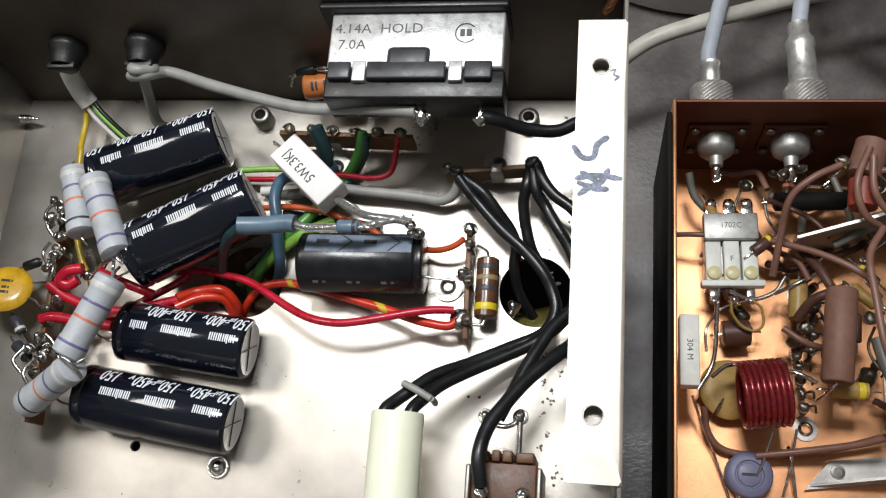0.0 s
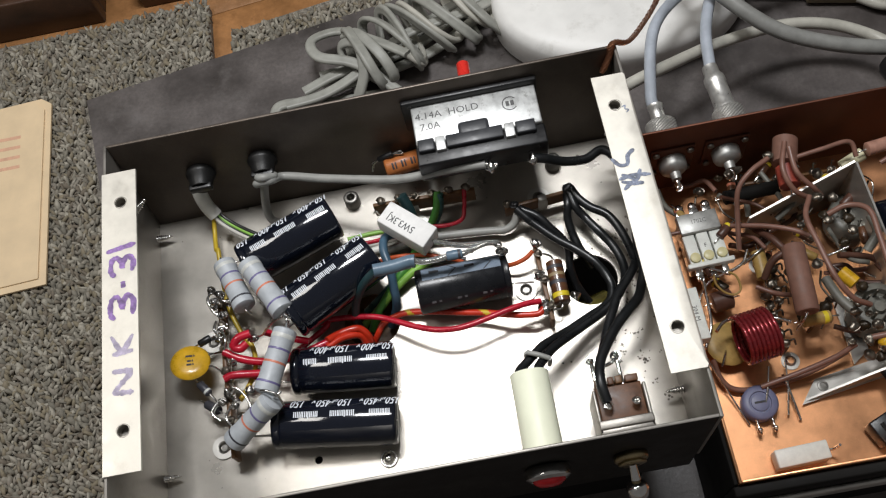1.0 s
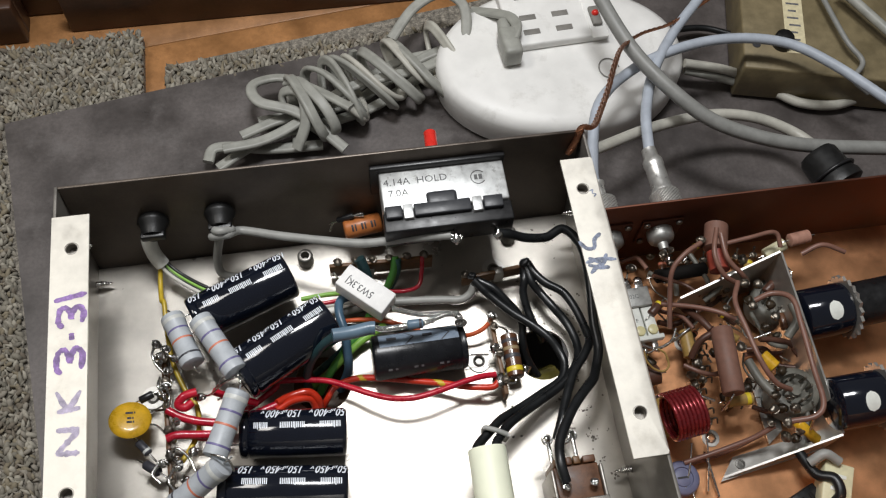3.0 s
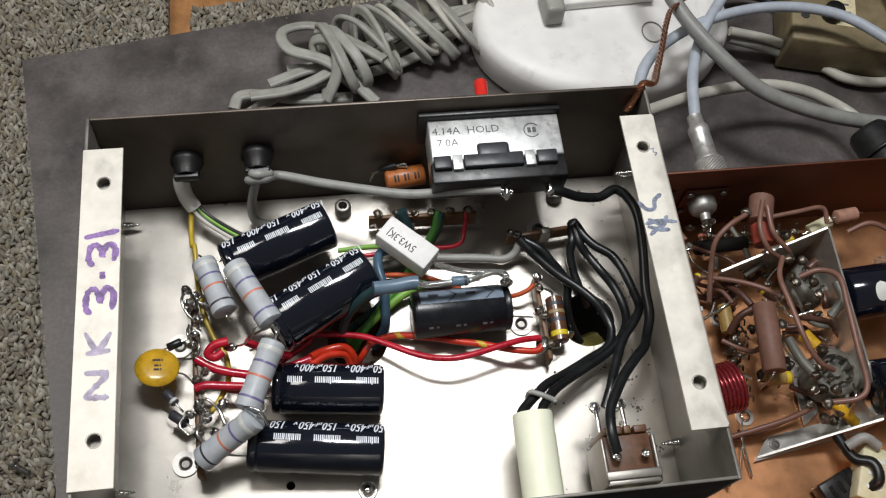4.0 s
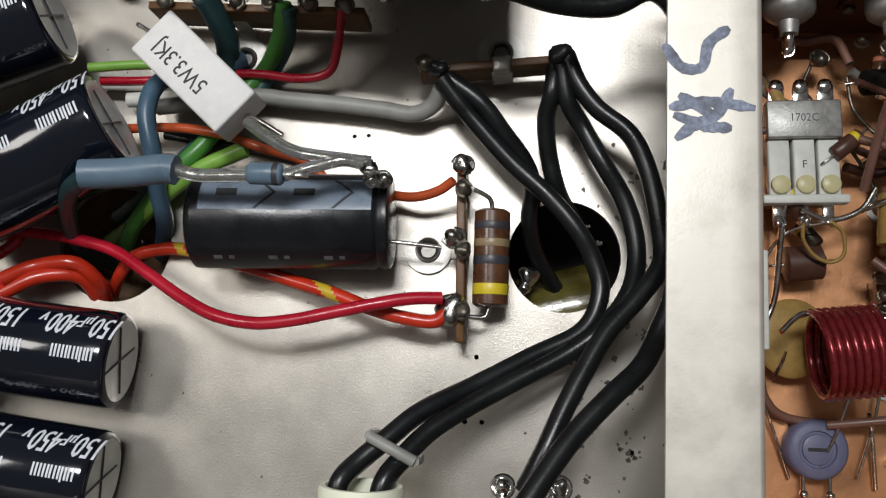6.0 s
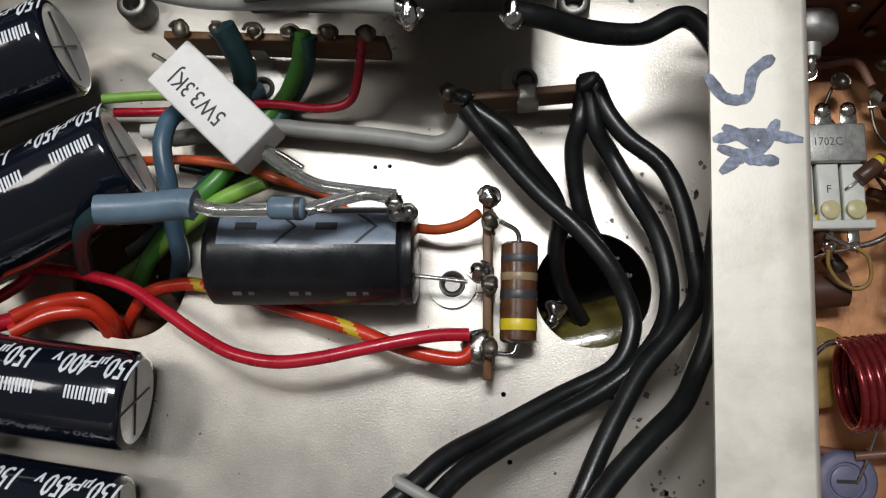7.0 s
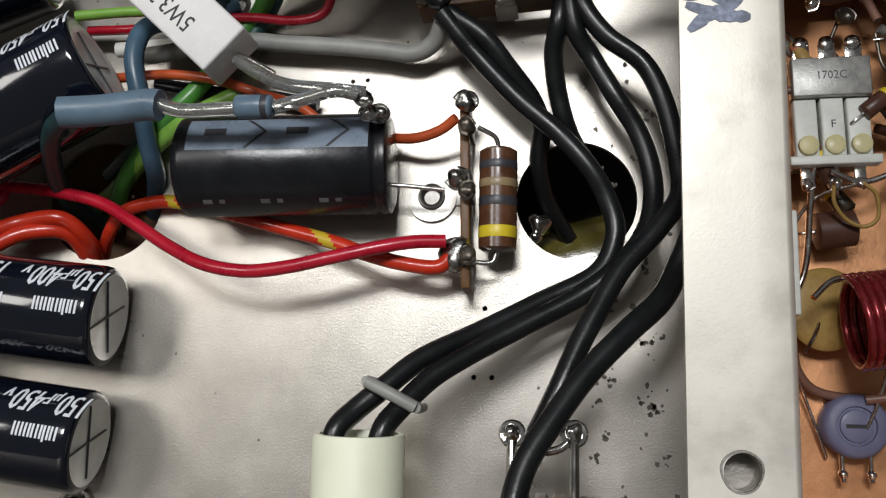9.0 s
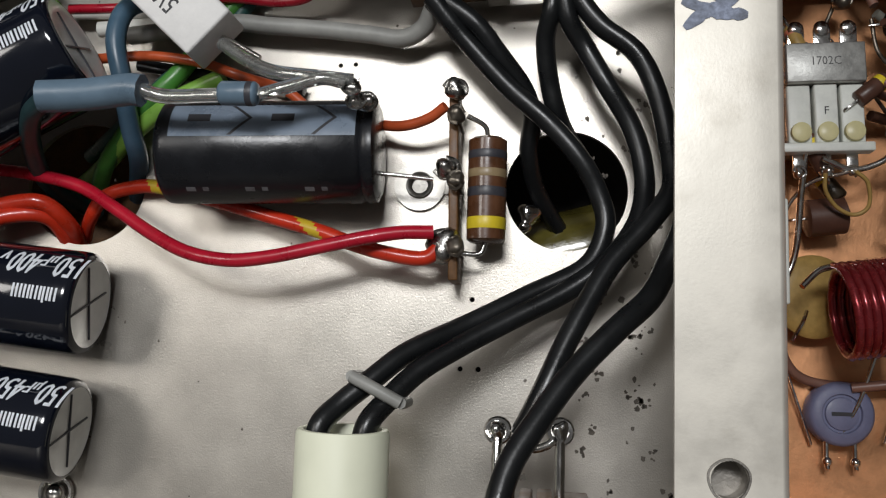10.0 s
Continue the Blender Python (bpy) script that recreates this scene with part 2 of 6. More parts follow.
# ---- mesh helpers (millimetres) ----


def finish(name, bm, material, parent=None, label="", smooth=True):
    for v in bm.verts:
        v.co *= MM
    bmesh.ops.recalc_face_normals(bm, faces=bm.faces[:])
    me = bpy.data.meshes.new(name)
    bm.to_mesh(me)
    bm.free()
    mats = material if isinstance(material, (list, tuple)) else [material]
    for x in mats:
        me.materials.append(M[x] if isinstance(x, str) else x)
    if smooth:
        me.polygons.foreach_set("use_smooth", [True] * len(me.polygons))
        me.set_sharp_from_angle(angle=radians(52))
    ob = new(name, me)
    if parent is not None:
        ob.parent = parent
    if label:
        ob["label"] = label
    return ob


def part(name, bm, material, parent, label="", smooth=True):
    return finish(name, bm, material, parent, label, smooth)


def thing(name, label, category, at=(0, 0, 0), m=None, group="", kind=""):
    ob = new(name)
    ob.empty_display_size = 0.005
    if m is None:
        m = Matrix.Translation(Vector(at) * MM)
    else:
        m = m.copy()
        m.translation = m.translation * MM
    ob.matrix_world = m
    return tagged(ob, label, category, group, kind)


def solo(name, bm, material, label, category, group="", kind="", smooth=True):
    return tagged(finish(name, bm, material, None, "", smooth), label, category, group, kind)


def along(p0, p1, up=(0, 0, 1), turn=0.0):
    """A frame at p0 whose x axis points to p1 and whose z axis is near up."""
    p0, p1 = Vector(p0), Vector(p1)
    x = (p1 - p0).normalized()
    z = Vector(up)
    z = (z - x * z.dot(x))
    if z.length < 1e-4:
        z = Vector((0, 1, 0)) - x * x.y
    z.normalize()
    y = z.cross(x)
    m = Matrix((x, y, z)).transposed().to_4x4()
    m.translation = p0
    return m @ Matrix.Rotation(radians(turn), 4, "X")


def box(bm, lo, hi, bevel=0.0, m=None, segs=2):
    lo, hi = Vector(lo), Vector(hi)
    c, s = (lo + hi) / 2, hi - lo
    r = bmesh.ops.create_cube(bm, size=1, matrix=Matrix.Translation(c) @ Matrix.Diagonal((*s, 1)))
    vs = r["verts"]
    if bevel:
        es = list({e for v in vs for e in v.link_edges})
        rb = bmesh.ops.bevel(bm, geom=es, offset=bevel, segments=segs, affect="EDGES", profile=0.5)
        vs = list({v for f in rb["faces"] for v in f.verts} | {v for v in vs if v.is_valid})
    if m is not None:
        bmesh.ops.transform(bm, matrix=m, verts=vs)
    return vs


def lathe(bm, prof, segs=32, m=None, closed=False, mats=None):
    """Turns (x, r) points round the x axis."""
    rings = []
    for x, r in prof:
        if r < 1e-5:
            rings.append([bm.verts.new((x, 0, 0))])
        else:
            rings.append([bm.verts.new((x, r * math.cos(2 * math.pi * k / segs), r * math.sin(2 * math.pi * k / segs))) for k in range(segs)])
    for n, (a, b) in enumerate(zip(rings, rings[1:])):
        for k in range(segs):
            k2 = (k + 1) % segs
            if len(a) == 1 and len(b) == 1:
                continue
            if len(a) == 1:
                f = bm.faces.new((a[0], b[k2], b[k]))
            elif len(b) == 1:
                f = bm.faces.new((a[k], a[k2], b[0]))
            else:
                f = bm.faces.new((a[k], a[k2], b[k2], b[k]))
            if mats:
                f.material_index = mats[n]
    vs = [v for r in rings for v in r]
    if m is not None:
        bmesh.ops.transform(bm, matrix=m, verts=vs)
    return vs


def rod(bm, p0, p1, r, segs=14, bevel=0.0, r2=None):
    L = (Vector(p1) - Vector(p0)).length
    r2 = r if r2 is None else r2
    b = bevel
    prof = [(0, 0), (0, r - b), (b, r), (L - b, r2), (L, r2 - b), (L, 0)] if b else [(0, 0), (0, r), (L, r2), (L, 0)]
    return lathe(bm, prof, segs, along(p0, p1))


def smooth_path(pts, per=7):
    P = [Vector(p) for p in pts]
    if len(P) < 3:
        return P
    out = []
    for i in range(len(P) - 1):
        a, b = P[i], P[i + 1]
        p0 = P[i - 1] if i else a - (b - a)
        p3 = P[i + 2] if i + 2 < len(P) else b + (b - a)
        for k in range(per):
            t = k / per
            out.append(0.5 * ((2 * a) + (b - p0) * t + (2 * p0 - 5 * a + 4 * b - p3) * t * t + (3 * a - p0 - 3 * b + p3) * t ** 3))
    out.append(P[-1])
    return out


def tube(bm, pts, r, segs=9, per=7, flat=1.0, smooth=True, mat_at=None, pinch=0.0):
    """A wire of radius r through the points; pinch presses a groove along it."""
    P = smooth_path(pts, per) if smooth else [Vector(p) for p in pts]
    n = len(P)
    t0 = (P[1] - P[0]).normalized()
    u = t0.orthogonal().normalized() if abs(t0.z) > 0.9 else Vector((0, 0, 1)).cross(t0).normalized()
    rings, prev = [], t0
    for i in range(n):
        t = (P[min(i + 1, n - 1)] - P[max(i - 1, 0)]).normalized()
        u = prev.rotation_difference(t) @ u
        u = (u - t * u.dot(t)).normalized()
        w = t.cross(u)
        prev = t
        rr = r(i / (n - 1)) if callable(r) else r
        rings.append([bm.verts.new(P[i] + rr * (math.cos(2 * math.pi * k / segs) * u + flat * (1 - pinch * abs(math.sin(2 * math.pi * k / segs)) ** 8) * math.sin(2 * math.pi * k / segs) * w)) for k in range(segs)])
    for i in range(n - 1):
        for k in range(segs):
            f = bm.faces.new((rings[i][k], rings[i][(k + 1) % segs], rings[i + 1][(k + 1) % segs], rings[i + 1][k]))
            if mat_at:
                f.material_index = mat_at(i / (n - 1), k / segs)
    bm.faces.new(rings[0][::-1])
    bm.faces.new(rings[-1])
    return rings


def circle(cx, cy, r, n=28):
    return [(cx + r * math.cos(2 * math.pi * k / n), cy + r * math.sin(2 * math.pi * k / n)) for k in range(n)]


def plate(bm, outline, holes, z0, z1, m=None):
    """A flat sheet with holes through it, from z0 to z1."""
    start = set(bm.verts)
    edges = []
    for loop in (outline, *holes):
        vs = [bm.verts.new((x, y, z0)) for x, y in loop]
        edges += [bm.edges.new((vs[k], vs[(k + 1) % len(vs)])) for k in range(len(vs))]
    r = bmesh.ops.triangle_fill(bm, use_beauty=True, use_dissolve=False, edges=edges)
    faces = [g for g in r["geom"] if isinstance(g, bmesh.types.BMFace)]
    ex = bmesh.ops.extrude_face_region(bm, geom=faces)
    bmesh.ops.translate(bm, vec=(0, 0, z1 - z0), verts=[g for g in ex["geom"] if isinstance(g, bmesh.types.BMVert)])
    vs = [v for v in bm.verts if v not in start]
    if m is not None:
        bmesh.ops.transform(bm, matrix=m, verts=vs)
    return vs


def rect(x0, y0, x1, y1):
    return [(x0, y0), (x1, y0), (x1, y1), (x0, y1)]


def ball(bm, c, r, segs=12, squash=(1, 1, 1)):
    return bmesh.ops.create_uvsphere(bm, u_segments=segs, v_segments=max(6, segs // 2 + 2), radius=r, matrix=Matrix.Translation(c) @ Matrix.Diagonal((*squash, 1)))["verts"]


def ribbon(bm, pts, w, z, wob=0.0):
    """A flat pen stroke at height z."""
    P = smooth_path([(x, y, 0) for x, y in (pts if len(pts) > 2 else [pts[0], tuple((a + b) / 2 for a, b in zip(pts[0], pts[1])), pts[1]])], 6)
    L, R = [], []
    for i, p in enumerate(P):
        t = (P[min(i + 1, len(P) - 1)] - P[max(i - 1, 0)]).normalized()
        e = min(i, len(P) - 1 - i)
        nn = Vector((-t.y, t.x, 0)) * (w / 2 * (1 + wob * (random.random() - 0.5)) * (0.45 if e == 0 else 0.85 if e == 1 else 1.0))
        zi = z + 0.003 * i
        L.append(bm.verts.new((p.x + nn.x, p.y + nn.y, zi)))
        R.append(bm.verts.new((p.x - nn.x, p.y - nn.y, zi)))
    for i in range(len(P) - 1):
        bm.faces.new((L[i], R[i], R[i + 1], L[i + 1]))


def letters(bm, text, size, place, bold=0.0, cut=0.0):
    """Built-in font lettering; place(x, y) lays a point of it into the mesh."""
    cu = bpy.data.curves.new("t", "FONT")
    cu.body, cu.size, cu.align_x, cu.align_y, cu.offset = text, size, "CENTER", "CENTER", bold
    cu.resolution_u = 2
    ob = bpy.data.objects.new("t", cu)
    me = bpy.data.meshes.new_from_object(ob)
    if cut:
        tmp = bmesh.new()
        tmp.from_mesh(me)
        y = -size
        while y < size:
            bmesh.ops.bisect_plane(tmp, geom=tmp.verts[:] + tmp.edges[:] + tmp.faces[:], plane_co=(0, y, 0), plane_no=(0, 1, 0))
            y += cut
        tmp.to_mesh(me)
        tmp.free()
    start = len(bm.verts)
    bm.from_mesh(me)
    bm.verts.ensure_lookup_table()
    for v in bm.verts[start:]:
        v.co = Vector(place(v.co.x, v.co.y))
    bpy.data.objects.remove(ob)
    bpy.data.meshes.remove(me)
    bpy.data.curves.remove(cu)


def bar(bm, x0, y0, x1, y1, place):
    n = 5
    lo = [bm.verts.new(place(x0, y0 + (y1 - y0) * k / n)) for k in range(n + 1)]
    hi = [bm.verts.new(place(x1, y0 + (y1 - y0) * k / n)) for k in range(n + 1)]
    for k in range(n):
        bm.faces.new((lo[k], hi[k], hi[k + 1], lo[k + 1]))


def wire(name, pts, r, material, label, per=7, segs=9, **kw):
    bm = bmesh.new()
    tube(bm, pts, r, segs, per, **kw)
    return solo(name, bm, material, label, "wire")


def blob(bm, c, r=1.2, n=4, hook=True):
    """A lump of solder with a wire hook."""
    c = Vector(c)
    vs = ball(bm, c, r, 16, (1, random.uniform(0.75, 1.25), random.uniform(0.8, 1.15)))
    lumps = [Vector((random.gauss(0, 1), random.gauss(0, 1), random.gauss(0, 0.8))).normalized() for _ in range(n)]
    for v in vs:
        d = (v.co - c).normalized()
        k = max(max(0.0, d.dot(q)) ** 4 for q in lumps)
        v.co = c + (v.co - c) * (0.82 + 0.36 * k)
    if hook:
        a = random.uniform(0, 6.28)
        R = r * 1.1
        tube(bm, [c + Vector((R * math.cos(a + k), R * math.sin(a + k) * 0.8, 0.3 * k - 0.5)) for k in (0, 1.2, 2.4, 3.6, 4.6)], 0.38, 6, 4)

# ---- power supply chassis, upside down ----
TABLE = -112.0
X0, X1, Y0, Y1, H = -6.0, 193.0, -30.0, 106.0, 53.5
chassis = thing("power_supply_chassis", "open plated steel chassis lying upside down, full of wiring", "chassis", (93, 38, 0))


def cpart(name, bm, material, parent=chassis, label="", smooth=True):
    o = parent.matrix_world.translation / MM
    bmesh.ops.translate(bm, vec=-o, verts=bm.verts[:])
    return part(name, bm, material, parent, label, smooth)


bm = bmesh.new()
plate(bm, rect(X0, Y0, X1, Y1), [circle(170.2, 43.3, 10.8, 48), circle(81, 43.5, 11.5, 48), circle(53.3, -8.5, 1.6, 16), circle(128.4, 66.4, 0.45, 8), circle(131.2, 66.6, 0.45, 8), circle(152.2, 11.4, 0.5, 8), circle(155.4, 11.4, 0.5, 8), circle(154.0, 23.6, 0.5, 8)], -1.2, 0)
cpart("floor_plate", bm, "plate", label="bright plated steel floor with two large wire holes")
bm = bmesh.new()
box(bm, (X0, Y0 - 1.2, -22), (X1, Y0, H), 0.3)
# outward faces take the shade-dark colour, the rest stay dull steel
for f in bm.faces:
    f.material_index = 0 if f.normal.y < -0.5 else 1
cpart("front_wall", bm, ["plate_front", "plate_dull"], label="front wall, outer face coloured dark as shade, with a worn bright edge")
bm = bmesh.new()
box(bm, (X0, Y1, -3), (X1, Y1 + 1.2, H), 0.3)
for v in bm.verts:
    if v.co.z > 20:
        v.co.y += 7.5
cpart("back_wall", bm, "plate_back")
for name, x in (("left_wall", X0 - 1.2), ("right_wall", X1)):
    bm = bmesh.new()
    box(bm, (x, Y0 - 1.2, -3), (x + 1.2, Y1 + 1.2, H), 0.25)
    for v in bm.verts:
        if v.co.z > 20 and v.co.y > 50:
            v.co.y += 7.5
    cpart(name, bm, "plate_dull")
bm = bmesh.new()
plate(bm, rect(X0 - 1.2, -14.5, 6, 101), [circle(0, 0, 2.1), circle(0, 87.6, 2.1)], H, H + 1.0)
left_flange = cpart("left_flange", bm, "flange", label="cream flange with faded purple marker writing")
bm = bmesh.new()
plate(bm, rect(181.5, -15, X1 + 1.2, 101), [circle(187.6, 0, 2.15), circle(187.4, 87.6, 2.1)], H, H + 1.0)
outer = [e for e in bm.edges if all(abs(v.co.x - X1 - 1.2) < 0.01 and v.co.z > H + 0.9 for v in e.verts)]
bmesh.ops.bevel(bm, geom=outer, offset=0.9, segments=4, affect="EDGES", profile=0.5)
right_flange = cpart("right_flange", bm, "flange", label="cream flange with blue-black marker scribbles")
# burrs round the four screw holes
for fl, x in ((left_flange, 0), (right_flange, 187.5)):
    for y in (0, 87.6):
        bm = bmesh.new()
        ring = [(2.3 * math.cos(a) * (1 + 0.05 * math.sin(3 * a)), 2.32 * math.sin(a)) for a in [k * 2 * math.pi / 20 for k in range(21)]]
        tube(bm, [(x + a, y + b, H + 0.92) for a, b in ring], 0.2, 6, 2)
        ob = part("hole_rim", bm, "plate_dull", fl)
        ob.location = -chassis.matrix_world.translation
# clip nuts under the holes
for fl, x in ((left_flange, 0), (right_flange, 187.5)):
    for y in (0, 87.6):
        bm = bmesh.new()
        lathe(bm, [(0, 3.6), (0, 2.3), (-0.8, 2.1), (-1.6, 2.25), (-2.4, 2.1), (-3.2, 2.2), (-3.2, 0), (-3.8, 0), (-3.8, 3.6), (0, 3.6)], 24, Matrix.Translation((x, y, H)) @ Matrix.Rotation(radians(-90), 4, "Y"))
        ob = part("clip_nut", bm, "plate_dull", fl)
        ob.location = -chassis.matrix_world.translation
# marker writing on the left flange: 3-31 and two faded letters
ZT = H + 1.04
bm = bmesh.new()
for st in ([(-5.5, 67.6), (5.6, 69.4)],
           [(4.0, 58.5), (4.6, 62.5), (2.5, 64.8), (0.6, 62.0), (0.6, 60.5), (-0.8, 64.2), (-3.2, 64.0), (-3.8, 59.5), (-2.2, 57.2)],
           [(0.8, 52.4), (0.6, 55.0)],
           [(4.0, 41.5), (4.4, 47), (2.2, 49.2), (0.6, 46.4), (0.4, 44.6), (-1.2, 48.8), (-3.6, 48.0), (-4.0, 42.8), (-2.4, 40.6)]):
    ribbon(bm, st, 1.9, ZT, 0.5)
ob = part("writing", bm, "marker", left_flange, "purple marker date 3-31", False)
ob.location = -chassis.matrix_world.translation
bm = bmesh.new()
for st in ([(4, 13), (-3.4, 13.4)], [(-3.4, 13.4), (3.6, 20.4)], [(3.8, 20.8), (-3.6, 21.2)], [(-3.5, 27.5), (4, 28)], [(4, 34), (0, 28.6), (-4, 34.5)]):
    ribbon(bm, st, 1.9, ZT, 0.5)
ob = part("faded_writing", bm, "marker_faded", left_flange, "two faded violet marker letters", False)
ob.location = -chassis.matrix_world.translation
bm = bmesh.new()
for st in ([(181.0, 65.9, 54.6), (183.3, 62.7, 54.6), (186.1, 62.7, 54.6), (187.0, 66.0, 54.6), (189.7, 68.2, 54.6)],
           [(181.7, 57.0, 54.6), (187.2, 57.8, 54.6), (193.1, 57.0, 54.6)],
           [(182.6, 52.6, 54.6), (185.1, 54.6, 54.6), (187.9, 56.0, 54.6), (190.0, 59.7, 54.6)],
           [(182.3, 56.0, 54.6), (186.5, 54.6, 54.6), (190.0, 54.2, 54.6)],
           [(183.0, 58.8, 54.6), (187.2, 56.0, 54.6), (186.1, 53.8, 54.6)]):
    ZT += 0.012
    ribbon(bm, [(x, y) for x, y, _ in st], 1.5, ZT, 0.3)
ribbon(bm, [(189.6, 86.2), (191.0, 86.6), (190.6, 85.2), (191.8, 84.6), (190.8, 83.6)], 0.45, ZT + 0.02, 0.3)
ob = part("scribble", bm, "bluemarker", right_flange, "blurred blue-black marker scribble", False)
ob.location = -chassis.matrix_world.translation

# the case below, seen through the wire holes and in front
case = thing("lower_case", "dark lower case that carries the upturned chassis", "case", (93, 40, TABLE))
bm = bmesh.new(); box(bm, (4, -22, TABLE), (182, 96, -30), 2); cpart("shell", bm, "body", case)
bm = bmesh.new(); box(bm, (8.1, -23.4, -102.5), (30.8, -21.5, -98.5), 0.5); cpart("nameplate", bm, "brass", case, "small tarnished nameplate on the dark case")
bm = bmesh.new()
plate(bm, rect(60, 28, 100, 60), [], -13, -12)
cpart("brown_card", bm, "phenolic", case)
bm = bmesh.new()
lathe(bm, [(-10, 0), (-9.6, 8.0), (-8, 10.4), (8, 10.4), (9.6, 8.0), (10, 0)], 40, Matrix.Translation((171, 32.5, -20.5)) @ Matrix.Rotation(radians(14), 4, "Z"))
for v in bm.verts:
    v.co.z += 0.7 * math.sin(1.1 * v.co.x + 0.5 * v.co.y) + 0.4 * math.sin(2.3 * v.co.y)
cpart("winding", bm, "greencoil", case, "yellow-green varnished film round a winding below the hole")
bm = bmesh.new()
box(bm, (155, 24, -30), (186, 62, -28), 1)
cpart("mount_plate", bm, "body", case)
bm = bmesh.new()
blob(bm, (163.4, 40.2, -6.0), 2.2, 11, False); blob(bm, (162.6, 37.4, -6.0), 1.6, 9, False)
cpart("foil_scrap", bm, "chrome", case, "crumpled bright foil")


# ---- electrolytic capacitors ----
def rating_print(r, length, volts):
    bm = bmesh.new()
    a1, a2 = radians(43), radians(7)
    def at(a0, xc):
        return lambda tx, ty: (xc - tx, (r + 0.05) * math.sin(a0 - ty / r), (r + 0.05) * math.cos(a0 - ty / r))
    words = (("150", 6.8, -5.0, 0.51), ("\u00b5F", 4.0, -1.0, 0.58), (volts[:3], 6.8, 3.0, 0.51), ("v", 5.0, 6.8, 0.62))
    for xc, count in ((length - 6.2, 4), (length - 24.0, 4), (length - 41.8, 1 if length > 40 else 0)):
        f = at(a1, xc)
        for text, size, dx, w in words[:count]:
            dy = -0.26 * (6.8 - size)
            for o in (0.0, 0.16):
                letters(bm, text, size, lambda x, y: tuple(Vector(f(dx + w * x + 0.18 * y + o, y + dy)) + Vector((0, 0, 0.01 * (o > 0)))), 0.0, 0.5)
    # the maker's mark, as plain blocks
    for xc in (length - 5.5, length - 20.0, length - 33.5):
        f = at(a2, xc)
        tx = -4.6
        for w in (1.05, 0.45, 0.95, 0.94, 0.45, 0.95, 1.05, 1.05):
            if xc - tx < length - 1.2 and xc - tx - w > 4.5:
                top = 1.6 if w == 0.94 else 1.2
                bar(bm, tx, -1.1, tx + 0.38, top, f)
                if w > 0.6:
                    bar(bm, tx + w - 0.38, -1.1, tx + w, 1.2, f)
            tx += w + 0.3
    return bm


def capacitor(p0, p1, volts, turn=0.0, r=9.0):
    L = (Vector(p1) - Vector(p0)).length
    cap = thing("electrolytic_capacitor", "glossy black electrolytic capacitor, white print, 150 microfarad " + volts, "capacitor", m=along(p0, p1, turn=turn), group="filter capacitors")
    bm = bmesh.new()
    g = r - 9.0
    lathe(bm, [(x, q + g) for x, q in ((0.6, 7.6), (0.0, 8.2), (0.5, 8.9), (2.4, 9.0), (3.1, 8.5), (3.8, 9.0), (L - 1.6, 9.0), (L - 0.7, 8.8), (L - 0.1, 8.2), (L, 7.6))], 48)
    part("sleeve", bm, "cap", cap)
    bm = bmesh.new(); lathe(bm, [(0.3, 0), (0.3, 7.0), (0.8, 7.7 + g)], 32); part("bung", bm, "rubber", cap, "black rubber bung")
    bm = bmesh.new(); lathe(bm, [(L - 0.6, 0), (L - 0.5, 6.9), (L - 0.15, 7.3), (L - 0.05, 7.7 + g)], 36); top = part("vent_end", bm, "capend", cap, "bare aluminium end with scored vent")
    bm = bmesh.new()
    for a in (20, 110):
        c, s = math.cos(radians(a)), math.sin(radians(a))
        tube(bm, [(L - 0.45, -6.6 * c, -6.6 * s), (L - 0.45, 6.6 * c, 6.6 * s)], 0.22, 6, smooth=False)
    part("score_line", bm, "darkband", top)
    part("rating_print", rating_print(r, L, volts), "print_white", cap, "white rating print", False)
    for y in (-3.7, 3.7):
        bm = bmesh.new(); tube(bm, [(0.4, y, 0), (-4, y, 0), (-8, y * 0.8, -2), (-11, y * 0.4, -4)], 0.4, 7, 4); part("lead", bm, "lead", cap)
    return cap


capacitor((35.2, 69.2, 18), (73.2, 84.6, 17.5), "400V", 4, 9.5)
capacitor((51.2, 44.4, 18.6), (86.8, 64.0, 17.6), "450V", 0, 10.1)
capacitor((49.5, 24.2, 11.5), (88.4, 20.4, 9.2), "400V", 2)
capacitor((40.6, 4.4, 11.8), (86.6, -1.4, 9.0), "450V", -3)

# the fifth capacitor, plain black with chevrons on a pale band
E0, E1 = (101.4, 46.8, 11.8), (138.8, 47.6, 10.4)
capE = thing("axial_capacitor", "black capacitor with chevron stripe standing off the floor", "capacitor", m=along(E0, E1))
LE = 37.0
bm = bmesh.new()
lathe(bm, [(0.2, 0), (0.2, 7.8), (0.8, 8.7), (2, 8.8), (LE - 3.2, 8.8), (LE - 2.4, 8.3), (LE - 1.6, 8.8), (LE - 0.4, 8.6), (LE, 7.8), (LE, 0)], 48)
part("sleeve", bm, "capmatte", capE)
bm = bmesh.new()
at = lambda a0, xc: (lambda tx, ty: (xc + tx, 8.86 * math.sin(a0 - ty / 8.8), 8.84 * math.cos(a0 - ty / 8.8)))
for xc in (11, 25):
    f = at(radians(27), xc)
    for s in (-1, 1):
        for k in range(6):
            u, v = k / 6, (k + 1) / 6
            q = [bm.verts.new(f(*p)) for p in ((1.8 + 3.4 * (1 - u), 3.2 * u * s), (2.5 + 3.4 * (1 - u), 3.2 * u * s), (2.5 + 3.4 * (1 - v), 3.2 * v * s), (1.8 + 3.4 * (1 - v), 3.2 * v * s))]
            bm.faces.new(q)
    bar(bm, -5.0, -0.9, -1.2, 0.7, f)
part("chevron_print", bm, "ink", capE, "black chevrons", False)
bm = bmesh.new()
